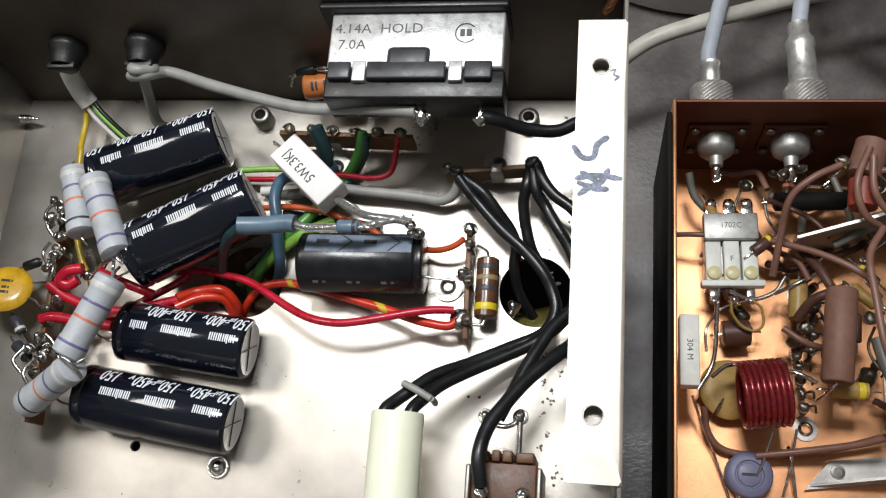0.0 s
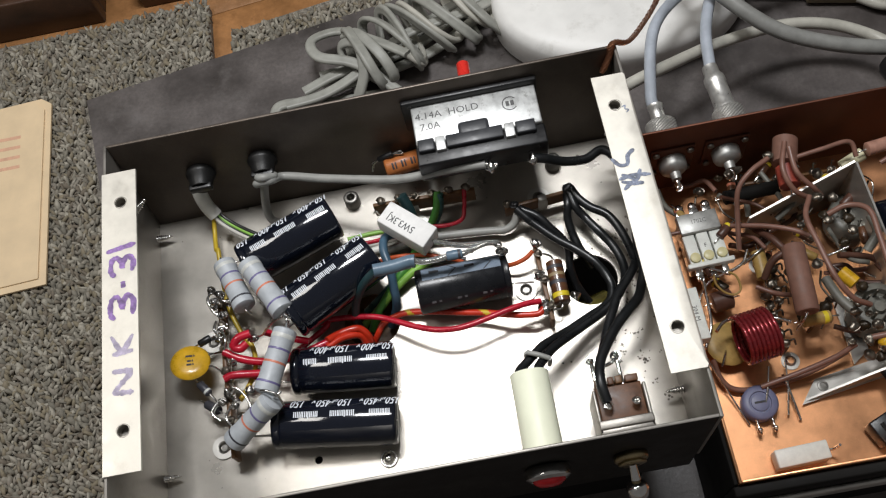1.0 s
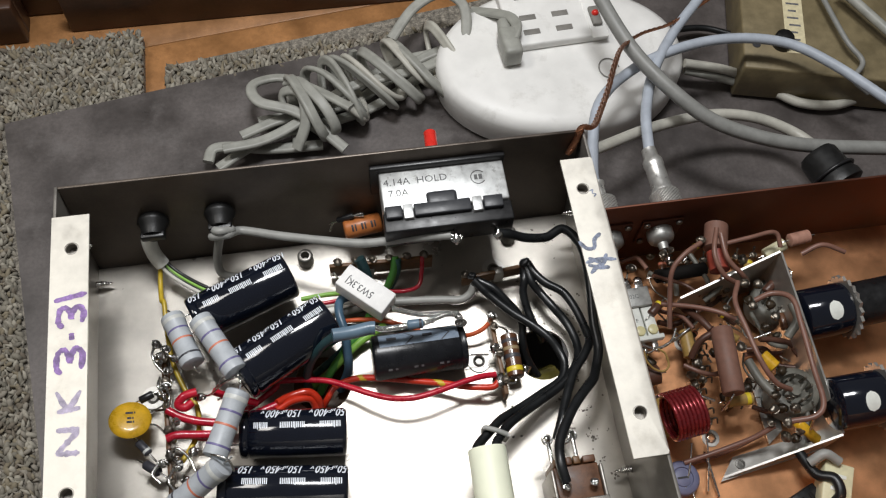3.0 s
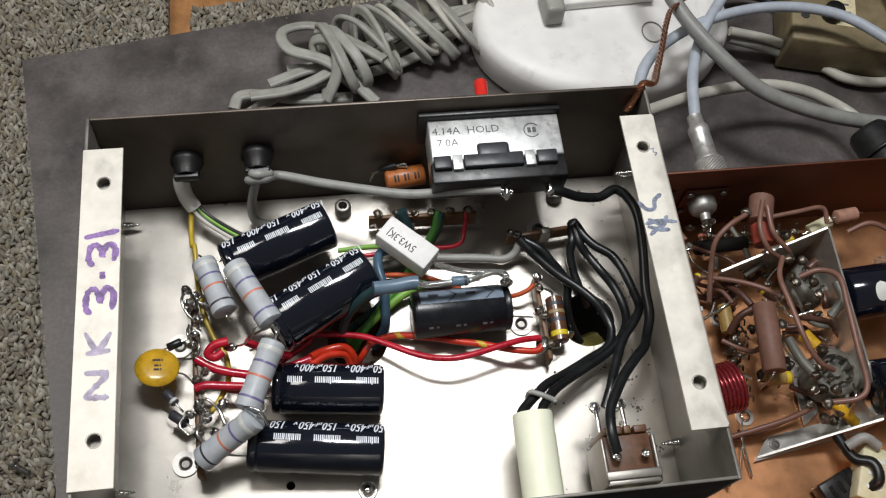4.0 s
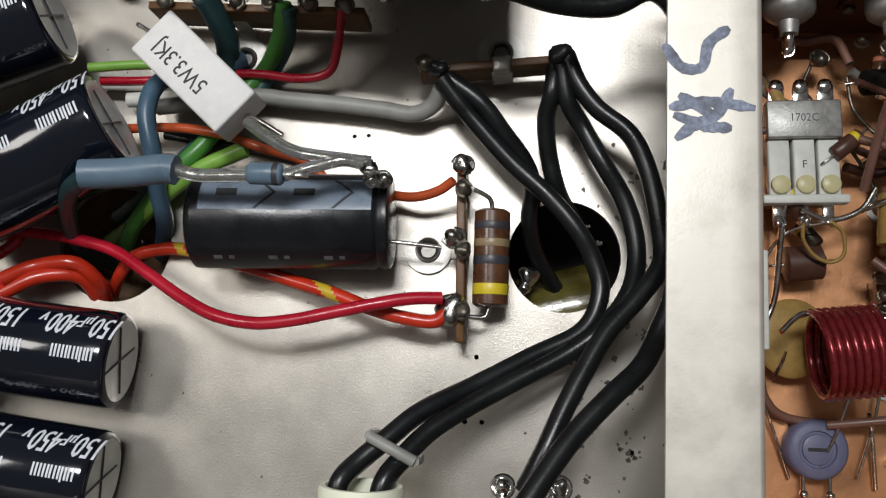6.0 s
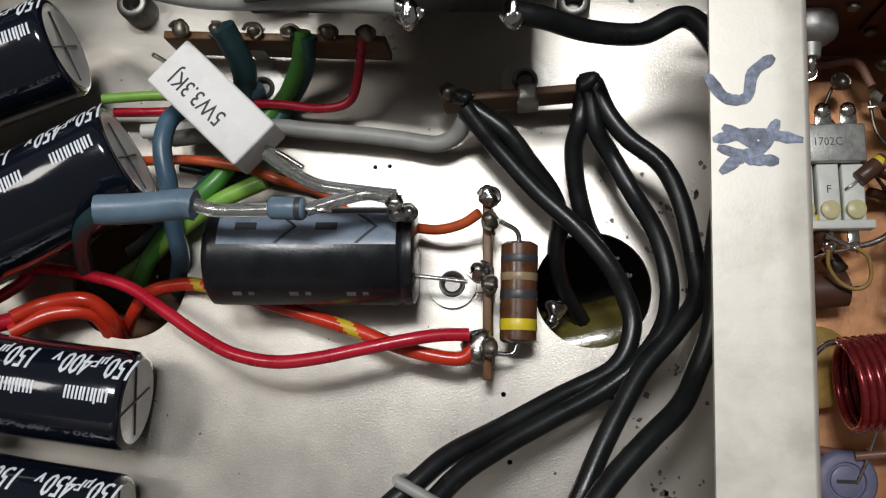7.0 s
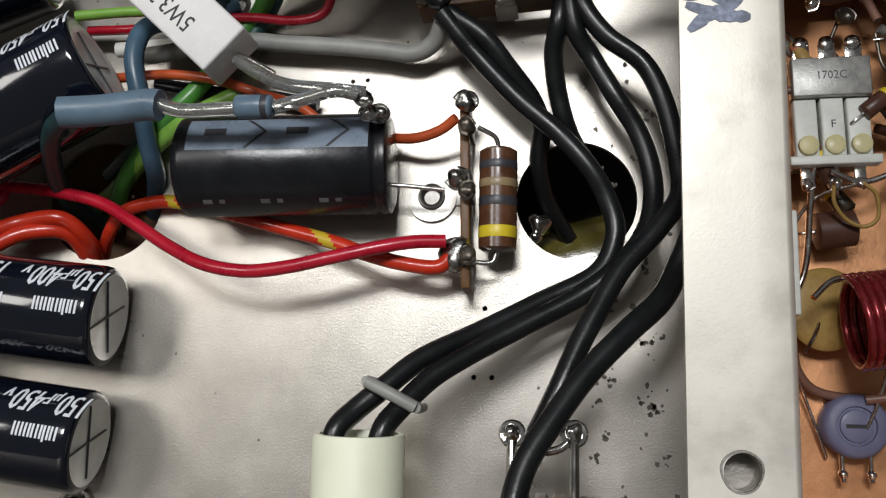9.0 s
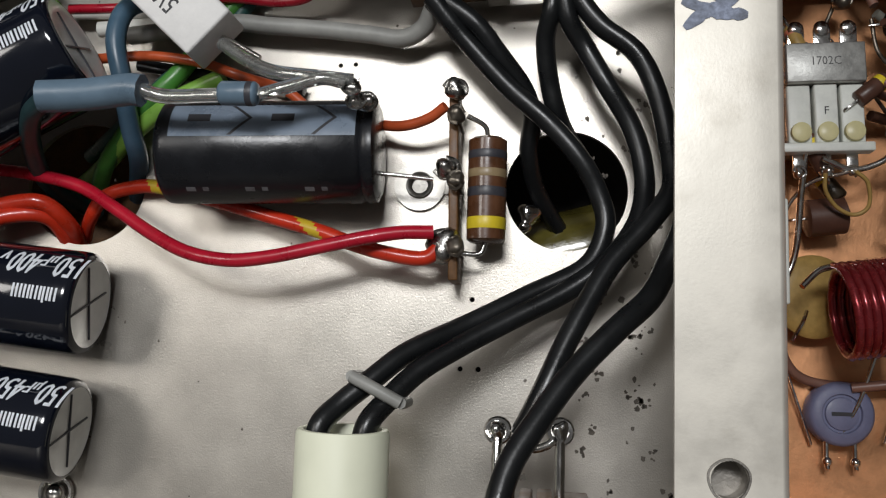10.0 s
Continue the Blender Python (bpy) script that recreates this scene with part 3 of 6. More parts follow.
rows = [[bm.verts.new((x, 8.82 * math.sin(radians(a)), 8.82 * math.cos(radians(a)))) for a in range(5, 51, 3)] for x in (3, LE - 3)]
for k in range(len(rows[0]) - 1):
    bm.faces.new((rows[0][k], rows[1][k], rows[1][k + 1], rows[0][k + 1]))
part("stripe", bm, "slate", capE, "slate-blue stripe")
bm = bmesh.new()
for k in range(3):
    f = at(radians(-56), 6.5 + 10 * k)
    bar(bm, -1.2, -0.5, 0.4, 0.5, f); bar(bm, 1.6, -0.5, 2.6, 0.4, f)
part("worn_print", bm, "greyprint", capE, "worn pale print", False)
bm = bmesh.new(); tube(bm, [(LE - 0.2, -3.5, -1), (LE + 3, -3.8, -1), (LE + 9, -4.4, -1.6)], 0.4, 7, 5); part("lead", bm, "lead", capE)


# ---- grey power resistors ----
def grey_resistor(p0, p1, r=4.5, bands=("greyband", "violetband", "orangeband", "violetband")):
    L = (Vector(p1) - Vector(p0)).length
    res = thing("power_resistor", "pale grey banded power resistor soldered to the strip", "resistor", m=along(p0, p1), group="bleeder resistors")
    bm = bmesh.new()
    lathe(bm, [(0.0, 0), (0.15, r * 0.75), (0.7, r * 0.97), (1.6, r), (4.4, r), (5.4, r * 0.94), (L - 5.4, r * 0.94), (L - 4.4, r), (L - 1.6, r), (L - 0.7, r * 0.97), (L - 0.15, r * 0.75), (L, 0)], 36)
    part("body", bm, "resgrey", res)
    for k, b in enumerate(bands):
        x = L * (0.14 + 0.2 * k) if k < 3 else L * 0.84
        w = 0.42 if k else 0.85
        q = r if x < 4.4 or x > L - 4.4 else r * 0.94
        bm = bmesh.new()
        lathe(bm, [(x - w, q + 0.01), (x - w + 0.1, q + 0.04), (x + w - 0.1, q + 0.04), (x + w, q + 0.01)], 36)
        part("band", bm, b, res)
    for pts in ([(L - 0.2, 0, 0), (L + 1.6, 0, 0.3), (L + 3.4, 0.8, -0.6)], [(0.2, 0, 0), (-1.6, 0, 0.3), (-3.4, -0.5, -1.2)]):
        bm = bmesh.new(); tube(bm, pts, 0.45, 7, 5); part("lead", bm, "lead", res)
    return res


grey_resistor((26.6, 73.0, 18.0), (34.6, 51.0, 19.5), bands=("greyband", "violetband", "orangeband", "darkband"))
grey_resistor((38.6, 66.8, 26.5), (51.4, 42.6, 27.5))
grey_resistor((52.0, 35.6, 28.5), (41.8, 12.4, 27.5))
grey_resistor((45.2, 9.8, 28.0), (25.0, 0.2, 15.0), bands=("greyband", "violetband", "orangeband", "darkband"))
wire("bare_link", [(50.8, 41.5, 27.5), (52.5, 39.8, 30.5), (53.2, 37.4, 31.2), (52.2, 35.4, 29)], 0.5, "lead", "bent bare lead between two grey resistors")
wire("bare_lead", [(50.8, 41, 28), (46, 40.5, 25), (40, 39, 18), (36, 41, 14)], 0.45, "lead", "bare tinned lead down to a lug")
wire("bare_lead", [(41.5, 12.5, 32), (44, 11.5, 33.4), (47.5, 9.5, 33), (48.8, 6.5, 29)], 0.45, "lead", "bare tinned lead looped over a resistor")

# ---- terminal strips ----
def strip(name, p0, p1, lugs, feet, label, h=9.0, z0=3.0, ends=False):
    """An upright tag strip from p0 to p1 with solder lugs and riveted feet."""
    p0, p1 = Vector((*p0, 0)), Vector((*p1, 0))
    L = (p1 - p0).length
    m = along(p0, p1)
    st = thing(name, label, "terminal strip", m=m)
    bm = bmesh.new(); box(bm, (0, -0.8, z0), (L, 0.8, z0 + h), 0.25)
    part("board", bm, "phenolic", st)
    for k in range(lugs):
        x = L * (0.05 + 0.9 * k) if ends else L * (k + 0.5) / lugs
        bm = bmesh.new()
        box(bm, (x - 1.1, 0.8, z0 + 1), (x + 1.1, 1.3, z0 + h + 1.5), 0.15)
        blob(bm, (x, 0.6, z0 + h + 1.2), 1.5, 5)
        part("lug", bm, "grimesolder", st, "solder-covered lug")
    for x, y in feet:
        bm = bmesh.new()
        c = circle(x, y, 4.6, 28)
        plate(bm, c, [circle(x, y, 1.6, 20)], 0.05, 1.0)
        rv = bmesh.new(); lathe(rv, [(0.05, 1.65), (1.1, 2.5), (1.7, 2.3), (1.6, 1.9), (1.2, 1.5), (-0.6, 1.45)], 24, Matrix.Translation((x, y, 0)) @ Matrix.Rotation(radians(-90), 4, "Y"))
        box(bm, (x - 1.6, min(y, 0) + (3 if y < 0 else 0), 0.1), (x + 1.6, max(y, 0) - (3 if y > 0 else 0), 0.62))
        box(bm, (x - 1.6, -0.9 if y < 0 else 0.85, 0.1), (x + 1.6, -0.85 if y < 0 else 1.4, z0 + 4))
        foot = part("foot", bm, "alu", st, "riveted ring foot")
        lathe(rv, [(0.3, 1.45), (0.3, 0)], 16, Matrix.Translation((x, y, 0)) @ Matrix.Rotation(radians(-90), 4, "Y"))
        part("rivet", rv, "steel", foot, "dark hollow rivet")
    return st


strip("tag_strip", (21.4, 63.0), (23.6, -4.5), 7, ((16, -6.5), (60, -6.2)), "brown phenolic tag strip crowded with solder joints", 8)
ts = strip("tag_strip", (142.0, 76.6), (169.5, 79.0), 2, ((15.6, 5.6),), "brown tag strip feeding the black leads", 7, 4, True)
bm = bmesh.new(); box(bm, (13.6, -1.6, 3), (17.6, -0.85, 9.5), 0.3); box(bm, (13.9, -1.6, 9.2), (17.3, 1.5, 11.6), 0.5); part("clip", bm, "alu", ts, "folded steel clip")
strip("tag_strip", (150.6, 59.5), (151.4, 26.0), 3, ((15.5, -6.9),), "narrow brown tag strip beside the brown resistor", 8, 2)
strip("tag_strip", (89.0, 88.9), (131.4, 87.6), 6, ((16.6, -6.5),), "long tag strip below the circuit breaker", 9, 3)

# extra joints on the crowded strip
for c in ((19.5, 63.5, 14), (23.5, 60.5, 15), (21.5, 57, 17), (27, 56.5, 14.5), (24, 52, 14), (23, 46.5, 13), (26, 33, 12), (22, 42, 14), (21, 17, 13), (24, 20, 14), (27, 14, 16), (25, 26, 12), (36, 40, 14), (32, 20, 12), (30, 9, 17)):
    bm = bmesh.new(); blob(bm, c, 1.6, 5); blob(bm, (c[0] + random.uniform(-2, 2), c[1] + random.uniform(-2, 2), c[2] - 1.5), 1.0, 3)
    solo("solder_joint", bm, "solder", "shiny lumpy solder joint on the tag strip", "solder joint", "strip joints")
for pts in ([(19.5, 63, 14), (18.5, 59, 15.5), (20, 54.5, 15), (23, 51, 14)], [(23.5, 60, 15), (25, 57, 17), (29, 55.5, 16), (33, 52, 19)], [(21, 50, 14), (20.5, 46, 15.5), (22.5, 42, 14)],
            [(23, 46, 13.5), (24.5, 41, 15), (23, 36, 13.5)], [(23.5, 20, 14.5), (27, 21, 16), (31, 17, 15), (33, 12, 15)], [(19.5, 17, 13.5), (17.5, 13, 14.5), (20.5, 9.5, 14)], [(25.5, 14, 16), (24, 9, 18), (26, 5, 17)]):
    wire("bare_lead", pts, 0.55, "lead", "bent bare tinned lead on the tag strip", segs=7)

# small diodes and disc at the strip's outer side
def bead(name, p0, p1, r, material, label, category, band=None):
    L = (Vector(p1) - Vector(p0)).length
    t = thing(name, label, category, m=along(p0, p1))
    bm = bmesh.new(); lathe(bm, [(0, 0), (0.05, r * 0.8), (0.5, r), (L - 0.5, r), (L - 0.05, r * 0.8), (L, 0)], 20); part("body", bm, material, t)
    bm = bmesh.new(); tube(bm, [(-4, 0, -0.8), (-1.5, 0, 0), (L + 1.5, 0, 0), (L + 4, 0, -0.8)], 0.38, 6, 4); part("lead", bm, "lead", t)
    if band:
        bm = bmesh.new(); lathe(bm, [(L * 0.72, r + 0.01), (L * 0.74, r + 0.05), (L * 0.86, r + 0.05), (L * 0.88, r + 0.01)], 20); part("band", bm, band, t)
    return t


bead("diode", (11.5, 27.3, 10.0), (15.5, 22.2, 10.0), 1.6, "darkband", "small black diode with a pale band", "diode", "greyband")
bead("diode", (13.6, 18.9, 9.0), (19.2, 14.5, 10.0), 1.8, "darkband", "small black diode lying by the strip", "diode", "greyband")
bead("diode", (12.8, 42.5, 12.0), (17.8, 44.5, 12.0), 1.5, "black", "short black sleeved lead by the disc", "diode")

dm = Matrix.Translation((9.6, 35.0, 13.5)) @ Matrix.Rotation(radians(-78), 4, "Y") @ Matrix.Rotation(radians(12), 4, "Z")
disc = thing("disc_capacitor", "orange-yellow ceramic disc capacitor with black print", "capacitor", m=dm)
bm = bmesh.new(); lathe(bm, [(-1.9, 0), (-1.8, 4.5), (-1.2, 7.0), (0, 7.7), (1.2, 7.0), (1.8, 4.5), (1.9, 0)], 40); part("disc", bm, "discyellow", disc)
bm = bmesh.new()
for y, w in ((2.0, 1.6), (-0.2, 1.0), (-1.8, 1.2)):
    bar(bm, -w, y - 0.5, w - 0.5, y + 0.35, lambda a, b: (1.93, b, -a))
    bar(bm, w - 0.2, y - 0.5, w + 0.3, y + 0.35, lambda a, b: (1.93, b, -a))
part("print", bm, "ink", disc, "worn black print", False)
for pts in ([(0, 2.5, -6.5), (0, 3, -9), (-2, 4.5, -12)], [(0, -2.5, -6.5), (0, -3, -9), (-2, -5, -12)]):
    bm = bmesh.new(); tube(bm, pts, 0.4, 6, 4); part("lead", bm, "lead", disc)

# cement resistor
cm = along((110.6, 65.2, 20.8), (93.1, 81.2, 22.0))
cement = thing("cement_resistor", "white five-watt cement resistor printed 5W3.3KJ", "resistor", m=cm)
bm = bmesh.new(); box(bm, (0, -5.1, -9.5), (22.4, 5.1, 0), 0.5); part("body", bm, "cement", cement)
bm = bmesh.new(); letters(bm, "5W3.3KJ", 4.4, lambda x, y: (13.4 + x * 0.78, y + 1.0, 0.04), 0.02); part("print", bm, "ink", cement, "black print 5W3.3KJ", False)
for pts in ([(0.2, -1, -5), (-3, -2, -4.6), (-8, -3, -3.6)], [(22, 0, -6), (25, 0.5, -6), (26, 1, -3), (27.5, 1, -7)]):
    bm = bmesh.new(); tube(bm, pts, 0.45, 7, 5); part("lead", bm, "lead", cement)

# brown banded resistor by the strip
br = thing("carbon_resistor", "brown wound resistor with a yellow end band", "resistor", m=along((156.6, 50.8, 8.0), (156.6, 32.6, 7.6)))
bm = bmesh.new(); lathe(bm, [(0, 0), (0.1, 2.6), (0.6, 3.3), (17.6, 3.3), (18.1, 2.6), (18.2, 0)], 30); part("body", bm, "bandbrown", br)
for x, w, b in ((3.2, 0.7, "darkband"), (6.4, 0.7, "bandtan"), (9.6, 0.8, "darkband"), (14.9, 1.0, "yellowband")):
    bm = bmesh.new(); lathe(bm, [(x - w, 3.31), (x - w + 0.1, 3.35), (x + w - 0.1, 3.35), (x + w, 3.31)], 30); part("band", bm, b, br)
for pts in ([(0, 0, 0), (-2, -0.6, 0.5), (-3.5, -3.5, 1.5)], [(18, 0, 0), (20, -1, 0), (20, -4.5, 0.5)]):
    bm = bmesh.new(); tube(bm, pts, 0.45, 7, 5); part("lead", bm, "lead", br)

# ---- circuit breaker on the back wall ----
brk = thing("circuit_breaker", "thermal circuit breaker with scuffed silver label face", "breaker", (137, 98, 44))
bm = bmesh.new(); box(bm, (112.5, 93.0, 29), (161.5, 110.5, 44.6), 0.6); cpart("label_face", bm, "silver", brk, "scuffed silver stamped face")
bm = bmesh.new(); box(bm, (112.0, 84.5, 31), (162.0, 92.9, 43.4), 0.6); cpart("base", bm, "black", brk)
for x0, x1 in ((113.0, 119.5), (124.0, 146.0), (151.0, 158.6)):
    bm = bmesh.new(); box(bm, (x0, 89.5, 40), (x1, 94.8, 45.4), 0.5); cpart("shoulder", bm, "blackgrey", brk)
bm = bmesh.new(); box(bm, (129.2, 93, 40), (141.5, 99.6, 45.5), 1.6, segs=3); cpart("raised_tab", bm, "blackgrey", brk)
for x in (121.8, 148.6):
    bm = bmesh.new(); box(bm, (x - 1.9, 89.0, 40.5), (x + 1.9, 95.2, 44.9), 0.3); cpart("metal_tab", bm, "silver", brk)
bm = bmesh.new(); box(bm, (109.0, 110.2, 6), (162.5, 112.4, 47.4), 0.6); cpart("bezel", bm, "black", brk)
bm = bmesh.new()
letters(bm, "4.14A  HOLD", 4.3, lambda x, y: (126.3 + x * 1.02, 105.2 + y, 44.64)); letters(bm, "7.0A", 4.3, lambda x, y: (119.0 + x, 100.2 + y, 44.64))
cpart("rating_print", bm, "stamp", brk, "stamped rating 4.14A HOLD 7.0A", False)
bm = bmesh.new()
for r in (2.9,):
    tube(bm, [(150.8 + r * math.cos(a), 103.6 + r * math.sin(a), 44.62) for a in [k * 0.35 for k in range(2, 17)]], 0.2, 5, 2)
box(bm, (149.2, 102.6, 44.55), (150.5, 104.8, 44.68)); box(bm, (151.0, 102.6, 44.55), (152.4, 104.8, 44.68))
cpart("approval_mark", bm, "stamp", brk, "round approval mark")
for x in (139.0, 155.4):
    bm = bmesh.new(); box(bm, (x - 0.5, 80.5, 34), (x + 0.5, 85, 39.5), 0.2); blob(bm, (x, 81.6, 37.4), 1.8, 6); cpart("terminal", bm, "chrome", brk, "soldered terminal")
bm = bmesh.new(); rod(bm, (135.5, 113.5, 36), (136.2, 132.5, 36), 2.6, 24, 0.6); cpart("reset_button", bm, "redplastic", brk, "red reset button outside the wall")

# ---- grommets and mains leads ----
for x, z in ((23.0, 29.0), (49.0, 30.0)):
    g = thing("grommet", "black rubber strain-relief grommet in the wall", "grommet", (x, 110, z), group="grommets")
    bm = bmesh.new()
    lathe(bm, [(-1.5, 3.2), (-1.5, 5.2), (1.0, 6.2), (2.0, 6.0), (3.5, 5.0), (6.0, 4.6), (7.5, 4.2), (7.5, 3.2)], 28, Matrix.Rotation(radians(-90), 4, "Z")); part("ring", bm, "rubber", g)
    bm = bmesh.new(); box(bm, (-4.6, -9.0, -1.0), (4.6, -6.4, 2.4), 0.5); part("clamp", bm, "black", g)
wire("mains_lead", [(23, 107, 29), *[(21.4, 109.1, 25.0), (19.4, 105.8, 21.0), (20.1, 102.3, 15.0), (22.5, 99.0, 11.0)]], 3.1, "greywire_pale", "thick pale grey cable sheath cut short")
for dx, mt, lab in ((0, "blackwire", "thin black core from the grey cable"), (0.9, "lightgreen", "green core from the grey cable"), (1.8, "blackwire", "second thin black core from the grey cable"), (-0.9, "whitewire", "thin white core from the grey cable")):
    wire("cable_core", [(x + dx * 0.5, y + dx, z + 0.5 * abs(dx)) for x, y, z in [(21.9, 99.9, 12.0), (24.8, 96.0, 10.0), (30.2, 91.3, 9.0), (37.5, 85.7, 9.5), (43.6, 82.4, 9.0)]], 0.75, mt, lab)
wire("yellow_wire", [(21.6, 99.5, 11.0), (20.7, 93.1, 8.0), (21.2, 84.1, 9.0), (22.3, 82.6, 10.0), (23.0, 70.5, 9.0), (24.8, 57.2, 8.0), (28.7, 46.3, 7.0), (32.8, 39.0, 6.0), (33.3, 29.5, 7.0), (30.5, 23.0, 8.0), (27.1, 17.7, 9.0)], 1.0, "yellowwire", "yellow wire running along the tag strip")
wire("grey_lead", [(49, 107, 30), (48.8, 103, 29.5), (47, 101, 31), (49.5, 99.4, 32.6), (53, 101, 30), (51.5, 103, 26.5), (47.5, 102.6, 25), (45.2, 101, 26.5), (46.5, 99.2, 29.4), (51.5, 98.8, 30.5), *[(56.5, 102.3, 26.0), (71.0, 97.0, 28.0), (87.1, 91.2, 31.0), (103.8, 86.6, 33.0), (121.4, 84.9, 36.0), (137.1, 83.3, 37.5)]], 1.75, "greywire", "grey lead knotted at the wall and run to the breaker", per=8)
wire("grey_lead", [(48, 101, 26), *[(45.6, 99.9, 17.0), (44.3, 97.4, 10.0), (45.5, 94.4, 5.0)], (54, 92, 3)], 1.75, "greywire", "grey lead dropping from the knot to the floor")
wire("bare_tip", [(137.1, 83.3, 37.5), (139.3, 82.4, 37.6), (141.5, 82.0, 37.5)], 0.8, "solder", "tinned tip of the grey lead")
wire("black_lead", [*[(155.6, 81.8, 37.5), (159.8, 81.6, 36.0), (167.3, 81.2, 31.5), (175.8, 81.5, 29.5)], (182.7, 84.7, 28.6), (187.3, 80.5, 28), (189.6, 73, 27), (189.7, 60, 24), (188.2, 46, 22), *[(188.0, 36.0, 21.0), (185.0, 28.0, 22.0), (182.0, 22.6, 25.0), (177.0, 17.8, 28.0), (171.0, 11.5, 31.0), (166.1, 4.8, 34.0), (162.2, -1.6, 36.5), (160.6, -9.0, 38.5), (161.4, -16.0, 37.0)]], 1.85, "blackwire", "long black lead from breaker along the wall to the switch", per=8)

# coloured leads under the breaker
wire("axial_lead", [(90.9, 104.8, 12.0), (93.0, 106.4, 16.0), (100.2, 106.1, 20.0), (105.4, 105.2, 21.0)], 0.5, "lead", "bent bare lead over the orange tube")
bead("sleeved_lead", (94.5, 106.1, 18.0), (101.1, 105.9, 21.0), 1.3, "black", "black sleeved lead over the orange tube", "diode")
orange = thing("tubular_capacitor", "orange tubular capacitor with dark print behind the breaker", "capacitor", m=along((96.7, 102.3, 16.0), (112.2, 104.3, 16.0)))
bm = bmesh.new(); lathe(bm, [(0, 0), (0.1, 3.4), (0.9, 4.1), (15, 4.1), (15.6, 3.4), (15.7, 0)], 28); part("body", bm, "orangebody", orange)
bm = bmesh.new()
for k in range(3):
    f = lambda tx, ty: (tx, 4.14 * math.sin(ty / 4.1 - 0.5), 4.14 * math.cos(ty / 4.1 - 0.5))
    bar(bm, 3 + 4 * k, -1.4, 3.8 + 4 * k, 1.4, f); bar(bm, 4.4 + 4 * k, -1.4, 5.0 + 4 * k, 1.4, f)
part("print", bm, "ink", orange, "dark worn print", False)
wire("green_wire", [(76.2, 77.5, 8.0), (85.8, 78.5, 7.0), (94.1, 78.7, 6.0), (103.0, 77.1, 6.0)], 1.0, "lightgreen", "light green wire along the floor")
wire("red_wire", [(77.4, 75.8, 5.0), (88.5, 76.0, 5.0), (107.3, 77.2, 6.0), (118.1, 76.3, 6.0), (124.1, 77.4, 7.0), (126.0, 82.0, 9.0), (127.2, 88.0, 13.0)], 0.9, "redwire", "thin red wire from the long tag strip")
wire("pink_wire", [(75.9, 75.0, 4.0), (88.2, 75.0, 4.0), (102.4, 75.5, 4.0)], 0.8, "whitewire", "thin whitish wire along the floor")
wire("green_wire", [(115.8, 89.0, 13.0), (115.1, 84.7, 10.0), (112.4, 80.5, 6.0), (109.9, 77.8, 4.0), (105.9, 73.3, 4.0), (100.7, 64.0, 6.0), (94.8, 57.5, 6.0), (84.9, 48.4, 0.0), (79.2, 42.5, -8.0)], 1.7, "greenwire", "green wire from the tag strip into the hole")
wire("green_wire", [(116.9, 87.9, 13.0), (116.2, 84.0, 9.0), (113.0, 80.1, 4.0), (106.8, 71.4, 3.0), (96.9, 62.2, 4.0), (89.5, 54.6, 3.0), (78.2, 50.1, -6.0)], 1.5, "darkgreen", "dark green wire from the tag strip into the hole")
wire("lime_wire", [(108.7, 61.9, 7.0), (99.1, 57.6, 6.0), (91.2, 52.4, 4.0), (82.6, 47.6, -3.0), (74.6, 44.8, -10.0)], 1.7, "lightgreen", "yellow-green wire entering the hole")
wire("teal_wire", [(101.3, 89.1, 15.0), (102.6, 86.5, 12.0), (103.7, 83.0, 8.0), (103.7, 77.4, 5.0)], 2.4, "tealdark", "thick dark sleeved lead below the breaker")
wire("blue_wire", [(106.8, 80.2, 5.0), (99.3, 76.4, 8.0), (92.3, 73.8, 11.0), (90.8, 67.4, 13.0), (92.2, 59.4, 12.0), (92.2, 52.8, 8.0), (91.7, 47.3, 2.0), (87.5, 42.7, -8.0)], 1.8, "bluewire", "slate-blue wire bent down into the hole")
wire("orange_wire", [(84.3, 65.8, 6.0), (94.9, 65.6, 8.0), (104.9, 64.0, 9.0), (112.4, 61.5, 9.0), (119.9, 59.9, 5.0), (126.6, 55.2, 4.0), (136.9, 53.6, 6.0), (142.0, 52.9, 8.0), (146.4, 53.8, 9.5), (149.4, 55.5, 11.0)], 0.95, "orangewire", "orange wire passing behind the chevron capacitor")
wire("grey_cable", [(89.5, 70.5, 5.0), *[(108.2, 72.8, 5.0), (116.0, 72.3, 5.0), (125.9, 71.5, 5.0), (134.7, 70.5, 5.0), (140.7, 69.6, 5.5), (144.6, 71.0, 7.0), (146.5, 73.3, 10.0)]], 1.65, "greywire", "thick grey cable turning up to the tag strip")
wire("grey_cable", [(82.5, 72.5, 3.0), (93.5, 73.2, 3.0), (108.9, 73.4, 3.0)], 1.5, "greywire_pale", "second grey cable along the floor")
wire("dark_wire", [(90.8, 65.6, 3.0), (101.9, 63.8, 3.0), (112.8, 62.8, 3.0), (122.6, 60.9, 3.0)], 1.2, "blackwire", "dark lead behind the capacitor")
# sleeved chain above the chevron capacitor
wire("clear_sleeve", [(112.2, 64.1, 18.0), (118.0, 59.9, 22.0), (123.7, 57.0, 25.0), (131.4, 55.8, 26.0), (136.3, 55.5, 25.0)], 1.15, "clear", "clear sleeve over a resistor lead")
wire("bare_lead", [(112.2, 64.1, 18.0), (118.0, 59.9, 22.0), (123.7, 57.0, 25.0), (131.4, 55.8, 26.0), (136.3, 55.5, 25.0)], 0.45, "lead", "tinned lead inside a clear sleeve")
